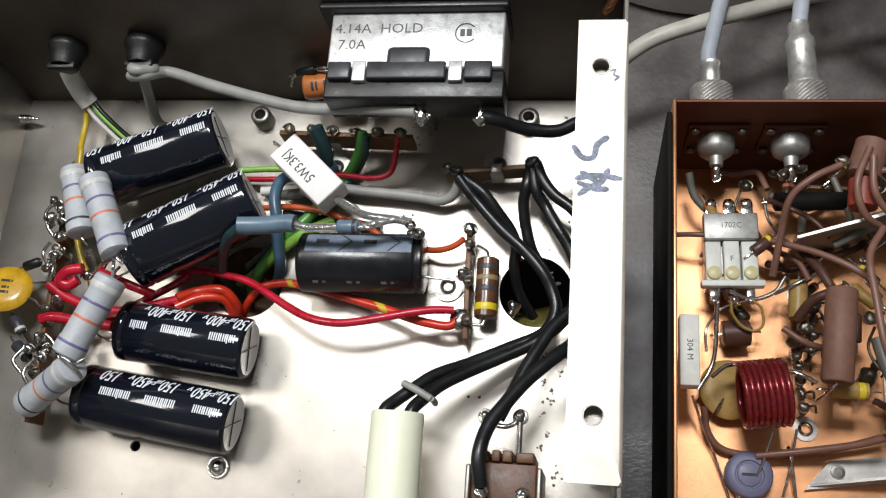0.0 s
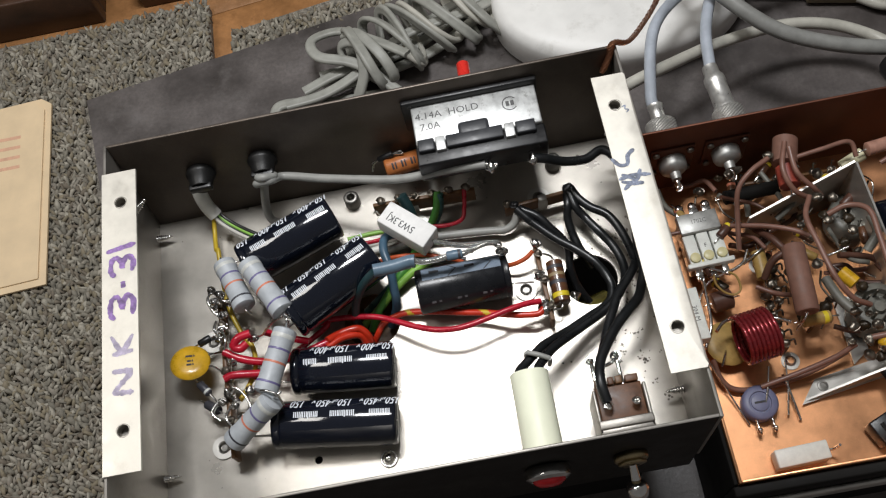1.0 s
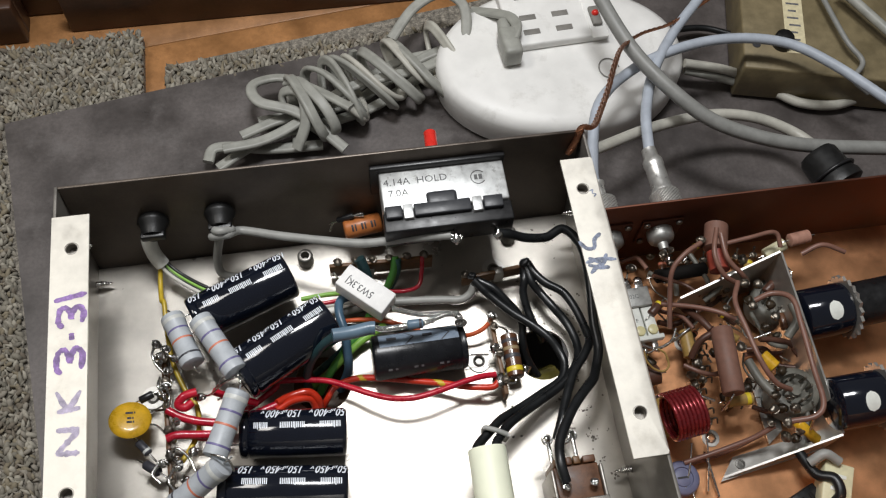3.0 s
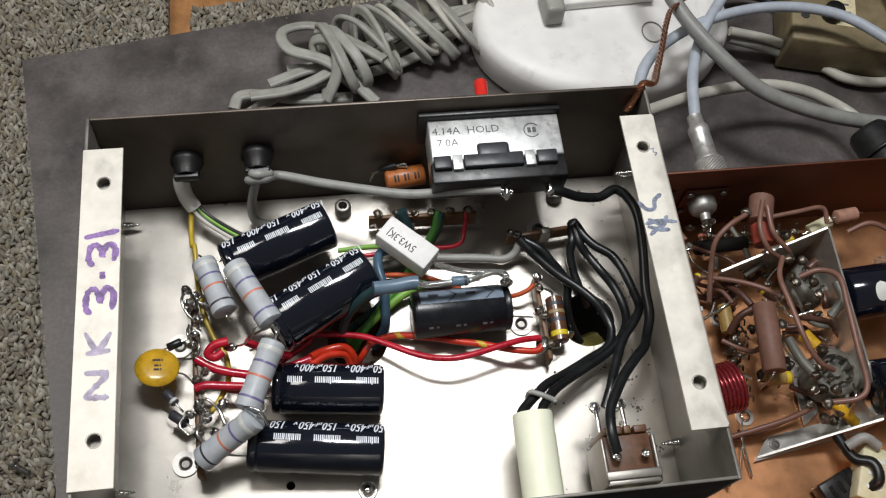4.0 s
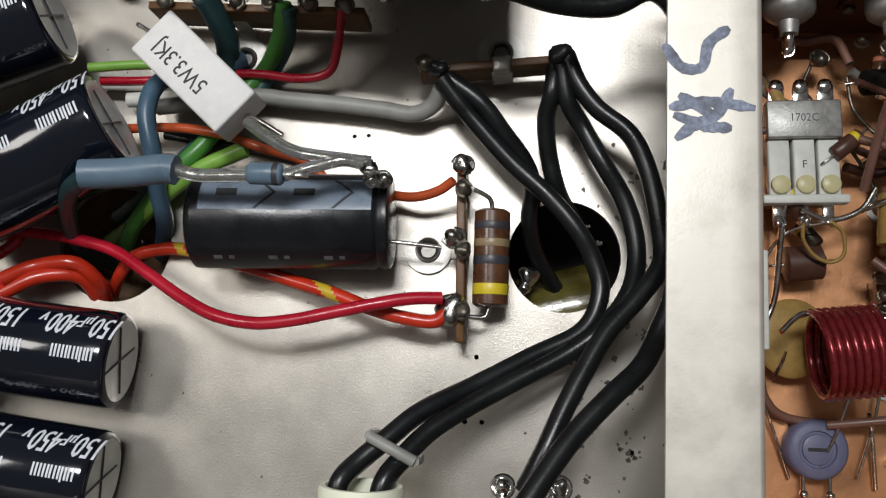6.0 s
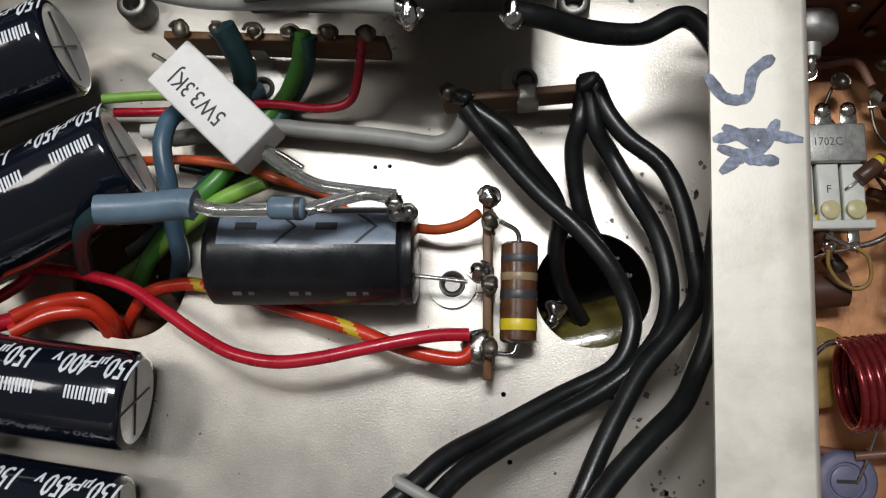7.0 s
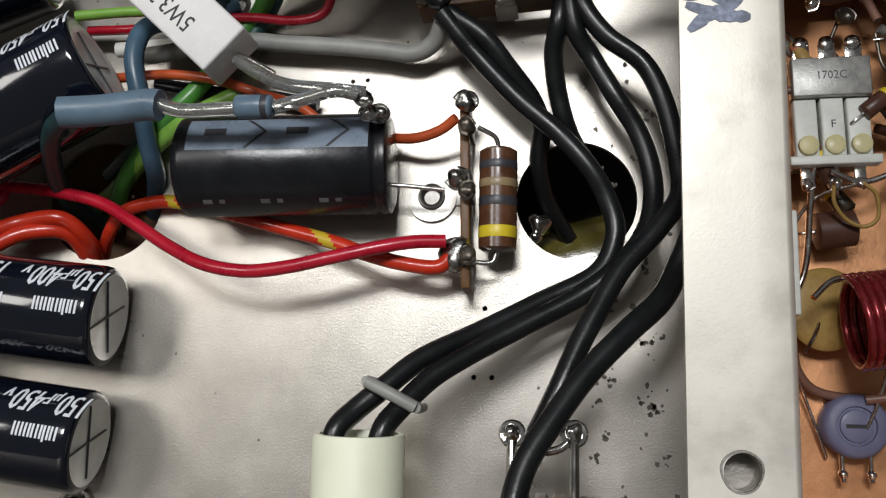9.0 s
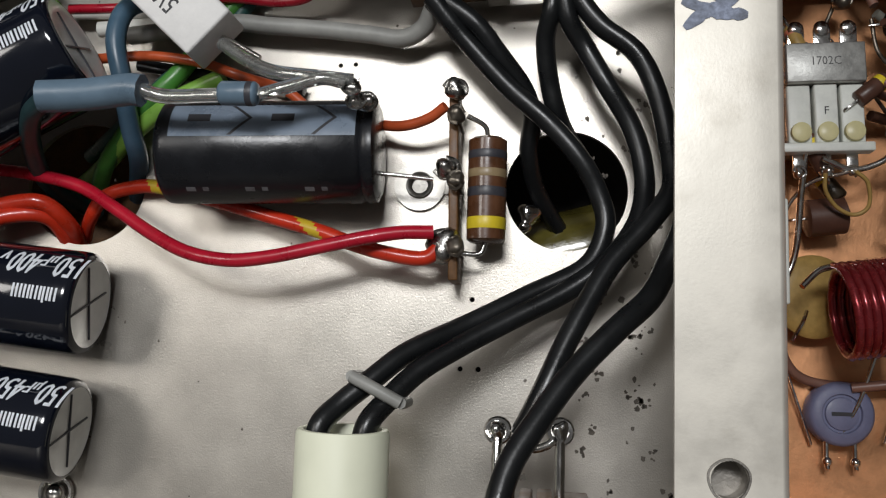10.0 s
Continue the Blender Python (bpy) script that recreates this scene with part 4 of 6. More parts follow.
wire("blue_sleeve", [(87.6, 51.5, 30.0), (94.5, 52.1, 29.0), (101.4, 52.9, 29.0), (103.8, 52.7, 29.0)], 2.6, "bluesleeve", "slate-blue heat-shrink sleeve on a lead")
wire("teal_wire", [(88.0, 51.4, 29.0), (83.0, 50.0, 24.0), (77.6, 47.4, 14.0), (75.1, 43.3, 4.0), (76.5, 40.9, -4.0), (78.6, 39.8, -10.0)], 1.7, "tealdark", "dark teal wire looping down into the hole")
bead("sleeved_diode", (115.9, 52.6, 28.0), (122.1, 52.5, 28.0), 1.9, "bluesleeve", "grey-blue diode in clear sleeving", "diode", "darkband")
wire("clear_sleeve", [(103.3, 52.9, 29.0), (107.2, 52.1, 28.0), (115.9, 52.3, 28.0)], 1.2, "clear", "clear sleeve between heat-shrink and diode")
wire("bare_lead", [(103.3, 52.9, 29.0), (107.2, 52.1, 28.0), (115.9, 52.3, 28.0)], 0.45, "lead", "tinned lead inside a clear sleeve")
wire("clear_sleeve", [(122.1, 52.3, 28.0), (126.2, 53.9, 27.0), (131.6, 55.3, 27.0), (135.1, 55.0, 26.0)], 1.1, "clear", "clear sleeve from diode to capacitor lead")
wire("bare_lead", [(122.1, 52.3, 28.0), (126.2, 53.9, 27.0), (131.6, 55.3, 27.0), (135.1, 55.0, 26.0)], 0.45, "lead", "tinned lead inside a clear sleeve")
bm = bmesh.new()
for c in [(136.3, 54.6, 25.0), (136.4, 53.2, 22.0), (137.6, 53.6, 20.0)]:
    blob(bm, c, 1.5, 5)
solo("solder_joint", bm, "solder", "lumpy joint at the capacitor's positive lead", "solder joint")

# red leads
def stripe(f, k):
    return 1 if abs(f - 0.34 - 0.06 * k) < 0.012 or abs(f - 0.60 - 0.09 * k) < 0.014 else 0


wire("red_wire", [(30, 27.5, 10), (38, 25.5, 9), (48, 33, 6), *[(63.5, 42.8, 6.0), *[(58.0, 44.6, 6.0), (66.7, 44.8, 6.0), (75.9, 43.5, 7.0), (84.4, 41.3, 8.0), (92.2, 37.0, 10.0), (99.7, 32.6, 12.0), (106.9, 29.3, 14.0), (114.5, 28.0, 15.0), (121.5, 28.7, 15.0), (129.3, 30.5, 14.5), (137.1, 32.3, 14.0), (142.8, 33.4, 13.0), (148.1, 33.7, 12.0)]]], 1.2, "redwire", "long red wire sweeping to the narrow tag strip", per=8)
bm = bmesh.new()
tube(bm, [(78.3, 33.3, -6.0), (82.3, 37.1, 0.0), (85.6, 40.7, 2.0), (91.1, 42.3, 3.0), (97.1, 42.3, 4.0), (107.9, 39.7, 6.0), (118.0, 36.9, 7.0), (127.9, 34.1, 8.5), (134.3, 31.8, 9.5), (140.5, 30.2, 10.0), (146.5, 29.6, 10.0), (149.2, 31.7, 10.0)], 1.3, 12, 12, mat_at=stripe)
solo("striped_wire", bm, ["redorange", "yellowwire"], "red wire with yellow stripe from the hole", "wire")
wire("red_wire", [(63.4, 34.9, 10.0), (68.2, 37.9, 7.0), (75.6, 38.9, 6.0), (79.1, 35.6, 2.0), (78.1, 31.7, -6.0)], 1.5, "redorange", "red-orange wire dropping into the hole")
wire("red_wire", [(63.0, 32.3, 9.0), (69.5, 36.0, 7.0), (76.0, 36.5, 4.0), (77.5, 32.5, -2.0), (75.7, 29.5, -9.0)], 1.5, "redorange", "second red-orange wire dropping into the hole")
wire("red_wire", [(22.9, 37.1, 13.0), (28.8, 33.5, 12.0), (36.9, 31.0, 11.0), (47.4, 30.2, 10.0), (64.9, 35.3, 8.0)], 1.6, "redwire", "short red wire from the strip under the resistors")
wire("red_wire", [(22.6, 26.0, 13.0), (26.4, 26.9, 13.0), (33.6, 26.3, 12.0), (44.9, 25.2, 11.0)], 1.6, "redwire", "short red wire to the third capacitor")
wire("red_wire", [(34.8, 41.5, 16.0), (30.1, 40.5, 16.0), (27.6, 37.9, 15.0), (29.8, 36.7, 14.0), (32.7, 38.5, 14.0)], 1.7, "redwire", "curled red wire end by the resistors")
wire("red_wire", [(41.0, 40.2, 18.0), (48.6, 37.7, 14.0), (56.7, 35.2, 12.0)], 1.4, "redwire", "red wire behind the grey resistors")

# black leads to the wire hole, sleeve and switch
BW = "black insulated lead from the tag strip"
wire("black_lead", [(146.4, 74.6, 12.0), (149.5, 70.7, 11.0), (152.7, 67.1, 10.0), (159.8, 59.6, 9.0), (166.7, 53.4, 9.0), (172.0, 47.3, 9.0), (175.3, 41.5, 8.0), (176.5, 35.6, 8.0), (173.4, 28.8, 9.0), (164.3, 23.8, 11.0), (154.6, 18.4, 15.0), (145.9, 13.7, 20.0), (141.0, 9.5, 23.0), (136.5, 5.5, 25.0), (134.0, 2.4, 27.0), (133.6, -2.0, 27.0)], 1.75, "blackwire", BW + " to the ivory sleeve", per=8)
wire("black_lead", [(147.6, 75.0, 11.0), (153.8, 70.4, 11.0), (158.2, 65.3, 9.0), (162.3, 60.4, 6.0), (164.0, 55.9, 3.0), (163.4, 50.2, 0.0), (165.1, 43.9, -6.0), (170.5, 36.2, -14.0)], 1.7, "blackwire", BW + " into the hole")
wire("black_lead", [(167.4, 77.0, 12.0), (166.9, 71.7, 12.0), (166.0, 67.8, 9.0), (166.8, 61.4, 6.0), (168.9, 54.8, 3.0), (172.4, 51.5, -6.0)], 1.7, "blackwire", BW + " curving into the hole")
wire("black_lead", [(168.6, 77.0, 13.0), (169.8, 70.6, 12.0), (172.6, 66.3, 10.0), (176.4, 59.6, 10.0), (180.3, 53.3, 9.0), (182.3, 47.3, 9.0), (182.7, 41.2, 10.0), (181.1, 35.1, 12.0), (176.8, 29.3, 13.0), (170.3, 24.3, 14.0), (162.0, 19.6, 16.0), (153.9, 14.9, 19.0), (147.9, 10.8, 22.0), (143.5, 6.1, 25.0), (141.1, 2.6, 27.0), (140.4, -2.0, 27.0)], 1.75, "blackwire", BW + " swept to the ivory sleeve", per=8)
wire("black_lead", [(169.6, 78.4, 13.0), (171.7, 73.5, 13.0), (175.3, 68.8, 13.0), (181.0, 64.2, 13.0), (184.2, 57.7, 13.0), (186.0, 49.1, 14.0), (186.4, 41.0, 16.0), (182.7, 35.0, 18.0), (177.1, 28.6, 20.0), (173.3, 22.2, 22.0), (169.7, 15.2, 24.0), (166.7, 8.4, 25.5), (163.6, 2.0, 25.0)], 1.75, "blackwire", BW + " to the toggle switch", per=8)
bm = bmesh.new()
tp = [(138.4, 9.8, 26.6), (142.2, 8.0, 27.2), (145.9, 6.1, 26.8)]
tube(bm, [tp[0], tp[1], tp[2]], 1.0, 8, 5); tube(bm, [(tp[0][0], tp[0][1], 19), (tp[0][0] - 0.4, tp[0][1], 23), tp[0]], 0.9, 7, 4); tube(bm, [tp[2], (tp[2][0] + 0.3, tp[2][1], 23), (tp[2][0], tp[2][1], 19)], 0.9, 7, 4)
solo("cable_tie", bm, "greywire", "grey lacing tie round two black leads", "cable tie")
bm = bmesh.new(); blob(bm, (168.5, 78.5, 13), 2.2, 6); blob(bm, (146, 76.5, 12), 1.7, 5)
solo("lead_joint", bm, "black", "dark sleeved joints on the tag strip", "joint")
bm = bmesh.new(); blob(bm, (149.6, 32, 9.5), 2.8, 8); blob(bm, (149.8, 45, 10), 2.0, 6); blob(bm, (151, 58.5, 11), 1.8, 5)
solo("solder_joint", bm, "solder", "large dark solder joints on the narrow strip", "solder joint")

# ---- pilot lamp with ivory sleeve ----
pilot = thing("pilot_lamp", "pilot lamp with ivory sleeve inside and red jewel outside", "lamp", m=along((137.3, -30, 25), (137.6, 2.4, 27)))
bm = bmesh.new(); lathe(bm, [(0.5, 6.2), (0.2, 6.6), (0.5, 7.0), (31.6, 6.9), (32.2, 6.6), (32.2, 5.8), (31.4, 5.6), (10, 5.6)], 40); part("sleeve", bm, "ivory", pilot, "ivory plastic sleeve")
bm = bmesh.new(); lathe(bm, [(-1.3, 0), (-1.3, 7.4), (-2.6, 8.2), (-5.0, 8.0), (-5.9, 6.6), (-5.0, 6.0)], 32); part("bezel", bm, "chrome", pilot)
bm = bmesh.new(); lathe(bm, [(-5.0, 6.0), (-6.6, 5.5), (-7.8, 3.6), (-8.3, 0)], 28); part("jewel", bm, "redjewel", pilot, "red faceted jewel")

# ---- toggle switch ----
sw = thing("toggle_switch", "old toggle switch with brown phenolic body in a steel bracket", "switch", (166.5, -20, 25))
bm = bmesh.new(); box(bm, (158.5, -24, 13), (174.5, -9.5, 33), 0.5); cpart("body", bm, "phenolic_light", sw)
for x0, x1, mt in ((158.9, 162.6, "phenolic"), (163.4, 165.4, "phenolic_light"), (166.0, 168.4, "phenolic"), (169.4, 173.8, "phenolic_light")):
    bm = bmesh.new(); box(bm, (x0, -9.5, 14), (x1, -7.2 + 0.5 * random.random(), 34.2), 0.3); cpart("slat", bm, mt, sw)
bm = bmesh.new()
box(bm, (157.2, -26, 12), (158.4, -10.5, 34.5), 0.4); box(bm, (174.6, -26, 12), (175.8, -10.5, 34.5), 0.4); box(bm, (157.2, -26.2, 12), (175.8, -24.2, 34.5), 0.4); box(bm, (157.2, -24.6, 33.2), (175.8, -21.6, 35.4), 0.4)
cpart("bracket", bm, "plate_dull", sw, "plated steel bracket")
bm = bmesh.new(); rod(bm, (166.5, -30, 24), (166.5, -26, 24), 6.4, 6, 0.3); rod(bm, (166.5, -28, 24), (166.5, -25.5, 24), 7.6, 28, 0.2); cpart("nut", bm, "brass", sw)
for c in ((161.5, -17, 36.5), (171.5, -17, 36), (160.2, 2.6, 24.2), (169.3, 2.8, 25.0)):
    bm = bmesh.new()
    if c[1] > -5:
        tube(bm, [(c[0], -9, 25), (c[0], -2, 25), (c[0], c[1], c[2])], 0.8, 7, 4)
        tube(bm, [(c[0] + 1.6 * math.cos(a), c[1] + 1.6 * math.sin(a), c[2]) for a in [k * 0.7 for k in range(10)]], 0.5, 6, 3)
    else:
        box(bm, (c[0] - 1, c[1] - 0.4, 33), (c[0] + 1, c[1] + 0.4, 37), 0.15)
    blob(bm, c, 1.4, 5)
    cpart("lug", bm, "chrome", sw, "tinned solder lug")
bm = bmesh.new(); tube(bm, [(163.4, 0.4, 24.5), (165.6, 0.2, 25.0), (167.6, 0.9, 25.2), (169.3, 2.6, 25.0)], 0.7, 7, 4); cpart("jumper", bm, "lead", sw)
bm = bmesh.new(); rod(bm, (166.5, -31.2, 21.5), (166.5, -34, 21.5), 6.0, 28, 0.5); rod(bm, (166.5, -34, 21.5), (166.5, -35.2, 21.5), 5.0, 6, 0.2); cpart("bushing", bm, "brass", sw)
bm = bmesh.new(); rod(bm, (166.5, -35, 21), (166.8, -41, 17.5), 1.3, 12, 0, 1.9); ball(bm, (166.8, -43, 16.6), 4.0, 20); cpart("lever", bm, "chrome", sw, "chromed ball lever")

# ---- screws, standoffs, stud ----
def screw(p, d, label="pointed self-tapping screw end through the wall"):
    m = along(p, Vector(p) + Vector(d))
    s = thing("screw", label, "screw", m=m, group="wall screws")
    prof = []
    x = 0.0
    while x < 6.0:
        r = 1.5 * (1 - max(0, x - 2.5) / 5)
        prof += [(x, r * 0.72), (x + 0.35, r), (x + 0.5, r)]
        x += 0.9
    prof.append((7.2, 0))
    bm = bmesh.new(); lathe(bm, prof, 14); part("thread", bm, "chrome", s)


for p, d in (((X0, 97, 4), (1, 0, 0)), ((X0, -6, 4), (1, 0, 0)), ((X1, -9, 8), (-1, 0, 0)), ((X1, 95, 22), (-1, 0, 0)), ((X0 + 1.5, 97, 30), (0.6, 0.6, 0.1))):
    screw(p, d)
for x, y in ((79.4, 98.0), (166.0, 97.5)):
    s = thing("standoff", "short dull steel standoff on the floor", "standoff", (x, y, 0), group="standoffs")
    bm = bmesh.new(); lathe(bm, [(0, 3.3), (5.6, 3.2), (6.1, 2.8), (6.1, 1.8), (5.2, 1.5), (2, 1.4), (2, 0)], 28, Matrix.Rotation(radians(-90), 4, "Y")); part("barrel", bm, "steel", s)
st = thing("stud", "bright rivet stud with a wire ring beside a capacitor", "stud", (80.2, -13.0, 0))
bm = bmesh.new(); ball(bm, (0, 0, 0.8), 2.0, 16, (1, 1, 0.8)); part("head", bm, "chrome", st)
bm = bmesh.new(); tube(bm, [(2.9 * math.cos(a), 2.9 * math.sin(a), 0.5) for a in [k * 0.45 for k in range(15)]], 0.5, 6, 3); part("ring", bm, "lead", st)

# dark flecks of dirt on the floor
rng = random.Random(5)
bm = bmesh.new()
for _ in range(90):
    x, y = (rng.uniform(176, 191), rng.uniform(-8, 70)) if rng.random() < 0.4 else (rng.uniform(-3, 188), rng.uniform(-27, 100))
    r = rng.uniform(0.12, 0.6 if x > 174 else 0.3)
    k = rng.randint(8, 12)
    vs = [bm.verts.new((x + r * rng.uniform(0.6, 1.3) * math.cos(2 * math.pi * i / k), y + r * rng.uniform(0.6, 1.6) * math.sin(2 * math.pi * i / k), 0.03)) for i in range(k)]
    bm.faces.new(vs)
for _ in range(34):
    cx, cy = rng.uniform(173, 190), rng.uniform(-10, 66)
    for _ in range(rng.randint(3, 7)):
        x, y, r = cx + rng.gauss(0, 0.7), cy + rng.gauss(0, 0.6), rng.uniform(0.15, 0.5)
        bm.faces.new([bm.verts.new((x + r * rng.uniform(0.5, 1.4) * math.cos(2 * math.pi * i / 9), y + r * rng.uniform(0.5, 1.4) * math.sin(2 * math.pi * i / 9), 0.03)) for i in range(9)])
tagged(finish("dirt_flecks", bm, "dirt", None, "", False), "dark dirt and solder flecks on the steel floor", "dirt", "", "stuff")

# ---- copper chassis of the other set ----
CX0, CX1, CY0, CY1, CT, CF = 214.5, 470.0, -38.0, 126.0, -40.0, -100.0
cop = thing("copper_chassis", "copper-plated chassis lying open, crowded with parts", "chassis", (330, 40, CF))
bm = bmesh.new()
plate(bm, rect(CX0, CY0, CX1, CY1), [], CF - 1.2, CF)
cpart("floor_plate", bm, "copper", cop)
for name, lo, hi in (("left_wall", (CX0 - 1.2, CY0 - 1.2, CF - 1.2), (CX0, CY1 + 1.2, CT)), ("right_wall", (CX1, CY0 - 1.2, CF - 1.2), (CX1 + 1.2, CY1 + 1.2, CT)),
                     ("back_wall", (CX0, CY1, CF - 1.2), (CX1, CY1 + 1.2, CT)), ("front_wall", (CX0, CY0 - 1.2, CF - 1.2), (CX1, CY0, CT))):
    # the back wall's shade comes with its darker copper
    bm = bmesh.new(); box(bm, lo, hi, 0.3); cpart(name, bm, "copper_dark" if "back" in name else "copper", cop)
tcase = thing("transmitter_case", "dark cabinet under the copper chassis with a silver trim strip", "case", (330, 40, TABLE))
bm = bmesh.new(); box(bm, (CX0 + 6, CY0 + 6, TABLE), (CX1, CY1 - 6, CF - 1.3), 1); cpart("shell", bm, "body", tcase)
bm = bmesh.new(); box(bm, (211, CY0 - 6, TABLE), (CX1 + 10, CY0 - 1.4, CT - 3), 0.8); cpart("front_panel", bm, "body", tcase)
bm = bmesh.new(); box(bm, (CX0 - 3.2, CY0 - 1.2, TABLE), (CX0 - 1.4, CY1 - 3, CT - 1.2), 0.5); cpart("side_panel", bm, "body", tcase)
bm = bmesh.new(); box(bm, (219, CY0 - 8.2, -68), (CX1, CY0 - 6, -57), 0.8); cpart("trim_strip", bm, "alu", tcase, "brushed silver trim strip")
for x in (288, 330, 380):
    bm = bmesh.new(); lathe(bm, [(0, 0), (0, 4.2), (6, 3.8), (7, 2.8), (7.2, 0)], 24, along((x, CY0 - 6, -80), (x, CY0 - 16, -80))); cpart("knob", bm, "chrome", tcase)
bm = bmesh.new(); ball(bm, (300.5, CY0 - 9, -52), 4.2, 16); cpart("indicator", bm, "redjewel", tcase, "red indicator lens")


def joint(c, r=1.7, n=6, material="grimesolder"):
    if 223 < c[0] < 253 and 64 < c[1] < 108 and c[2] > -95:
        return None
    bm = bmesh.new(); blob(bm, c, r, n)
    return solo("solder_joint", bm, material, "tarnished solder joint among brown wires", "solder joint", "copper chassis joints")


# coax sockets on the back wall
for x in (231.5, 258.5):
    s = thing("coax_socket", "chromed coaxial socket on a square flange", "socket", m=along((x, CY1, -68), (x, CY1 - 20, -68)), group="coax sockets")
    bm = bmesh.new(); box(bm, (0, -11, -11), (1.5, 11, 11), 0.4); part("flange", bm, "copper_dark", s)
    bm = bmesh.new(); lathe(bm, [(1.5, 7), (5.5, 7), (7.2, 6.4), (8.6, 4.6), (9.0, 2.8), (12.5, 2.4), (12.5, 0)], 32); part("shell", bm, "steel_light", s)
    bm = bmesh.new(); rod(bm, (12, 0, 0), (16, 0, -1), 1.6, 14, 0.3); blob(bm, (16, 0, -1.5), 2.0, 6); part("pin", bm, "chrome", s)
    for a, b in ((-8.5, -8.5), (8.5, -8.5), (-8.5, 8.5), (8.5, 8.5)):
        bm = bmesh.new(); rod(bm, (1.4, a, b), (3, a, b), 1.7, 12, 0.3); part("screw", bm, "steel", s)
for x in (228.5, 262.5):
    s = thing("coax_plug", "knurled chrome coax plug screwed on outside", "plug", m=along((x, CY1 + 2, -56), (x - 0.1 * (x - 228), CY1 + 60, -54)), group="coax plugs")
    bm = bmesh.new()
    n, rows = 44, 15
    lathe(bm, [(0, 7.4), *[(0.6 + 0.75 * k, 7.8) for k in range(rows)], (12, 7.0), (12, 3)], n)
    for v in bm.verts:
        k = round((v.co.x - 0.6) / 0.75)
        a = round(math.atan2(v.co.z, v.co.y) / (2 * math.pi) * n)
        if 0 <= k < rows and (a + k) % 2 and v.co.yz.length > 7.5:
            v.co.y *= 0.95; v.co.z *= 0.95
    part("knurled_ring", bm, "nickel", s, smooth=False)
    bm = bmesh.new()
    if x < 240:
        lathe(bm, [(0, 0), (11, 5.4), (12.5, 5.2), (13, 3.6), (20, 3.5), (20.4, 4.0), (22, 4.0), (22.2, 2.8), (18, 2.6)], 28)
    else:
        lathe(bm, [(0, 0), (11, 6.2), (14, 5.8), (15, 5.2), (27, 5.0), (28, 5.4), (31, 5.2), (33, 4.0), (38, 3.8), (38, 2.6)], 28)
    part("barrel", bm, "nickel", s)

# triple slide switch
sa, sb = Vector((228.3, 70.2, -77.5)), Vector((248.2, 70.8, -77.5))
ssw = thing("slide_switch", "triple slide switch, steel bracket and white nylon slides", "switch", m=along(sa, sb))
W = (sb - sa).length
bm = bmesh.new(); box(bm, (0, 17, -3), (W, 27.5, 1.5), 0.4); part("bracket", bm, "steel_light", ssw)
bm = bmesh.new(); box(bm, (-1.5, -1, -4), (W + 1.5, 1.4, 0.5), 0.4); part("rail", bm, "nylon", ssw)
bm = bmesh.new()
letters(bm, "1702C", 3.2, lambda x, y: (W / 2 + 0.9 * x, 22.5 + y, 1.54)); part("stamp", bm, "stamp", ssw, "stamped number 1702C", False)
for k in range(3):
    x = W * (k + 0.5) / 3
    bm = bmesh.new(); box(bm, (x - 2.9, 1.4, -4), (x + 2.9, 17, -0.6 + 0.4 * (k == 1)), 0.5); part("slide", bm, "nylon", ssw)
    bm = bmesh.new(); lathe(bm, [(0, 2.6), (1.2, 2.5), (1.5, 1.9), (1.5, 0)], 20, Matrix.Translation((x, 4.2, -0.4)) @ Matrix.Rotation(radians(-90), 4, "Y")); part("button", bm, "yellownylon", ssw)
    bm = bmesh.new(); box(bm, (x - 2.2, 27, -2), (x + 2.2, 32, -1), 0.2); ball(bm, (x, 32, -1), 2.2, 12, (1, 1, 0.5)); part("lug", bm, "chrome", ssw)
    bm = bmesh.new(); box(bm, (x - 1.5, -5, -4), (x + 1.5, -1, -3), 0.2); blob(bm, (x, -5.5, -3.5), 1.6, 5); part("lug", bm, "chrome", ssw)
bm = bmesh.new(); letters(bm, "F", 3.0, lambda x, y: (W / 2 + x, 9.8 + y, -0.16)); part("letter", bm, "ink", ssw, "black letter F", False)
bm = bmesh.new(); box(bm, (1, 0, -14), (W - 1, 26, -4.2), 0.5); part("frame", bm, "steel", ssw)

wire("yellow_loop", [(237.4, 63.9, -78.0), (238.0, 59.8, -80.0), (241.3, 55.9, -82.0), (245.8, 54.2, -83.0), (249.1, 56.3, -82.0), (248.4, 62.0, -80.0), (245.1, 64.8, -79.0)], 0.55, "tan", "thin tarnished yellow wire looped below the slide switch")
# white block resistor on the left wall
wres = thing("block_resistor", "white ceramic block resistor on end by the wall", "resistor", m=along((220.9, 29.0, -62.0), (220.7, 54.3, -62.0)))
LW_ = (Vector((220.9, 29.0, -62.0)) - Vector((220.7, 54.3, -62.0))).length
bm = bmesh.new(); box(bm, (0, -3.4, -8), (LW_, 3.4, 0), 0.5); part("body", bm, "nylon", wres)
bm = bmesh.new(); letters(bm, "304 M", 3.0, lambda x, y: (LW_ * 0.5 - x, -y, 0.04)); part("print", bm, "ink", wres, "grey print 304 M", False)
# enamelled coil with its leads, and the tan disc behind it
ca, cb = Vector((239.2, 28.4, -74.0)), Vector((255.2, 30.6, -74.0))
coil = thing("air_coil", "air-wound coil of dark red enamelled wire", "coil", m=along(ca, cb))
LC = (cb - ca).length
bm = bmesh.new()
n = 8
pts = []
for k in range(n * 16 + 1):
    a = 2 * math.pi * k / 16
    pts.append((LC * k / (16 * n), 11.3 * math.cos(a), 11.3 * math.sin(a)))
tube(bm, pts, 1.08, 8, 1, smooth=False)
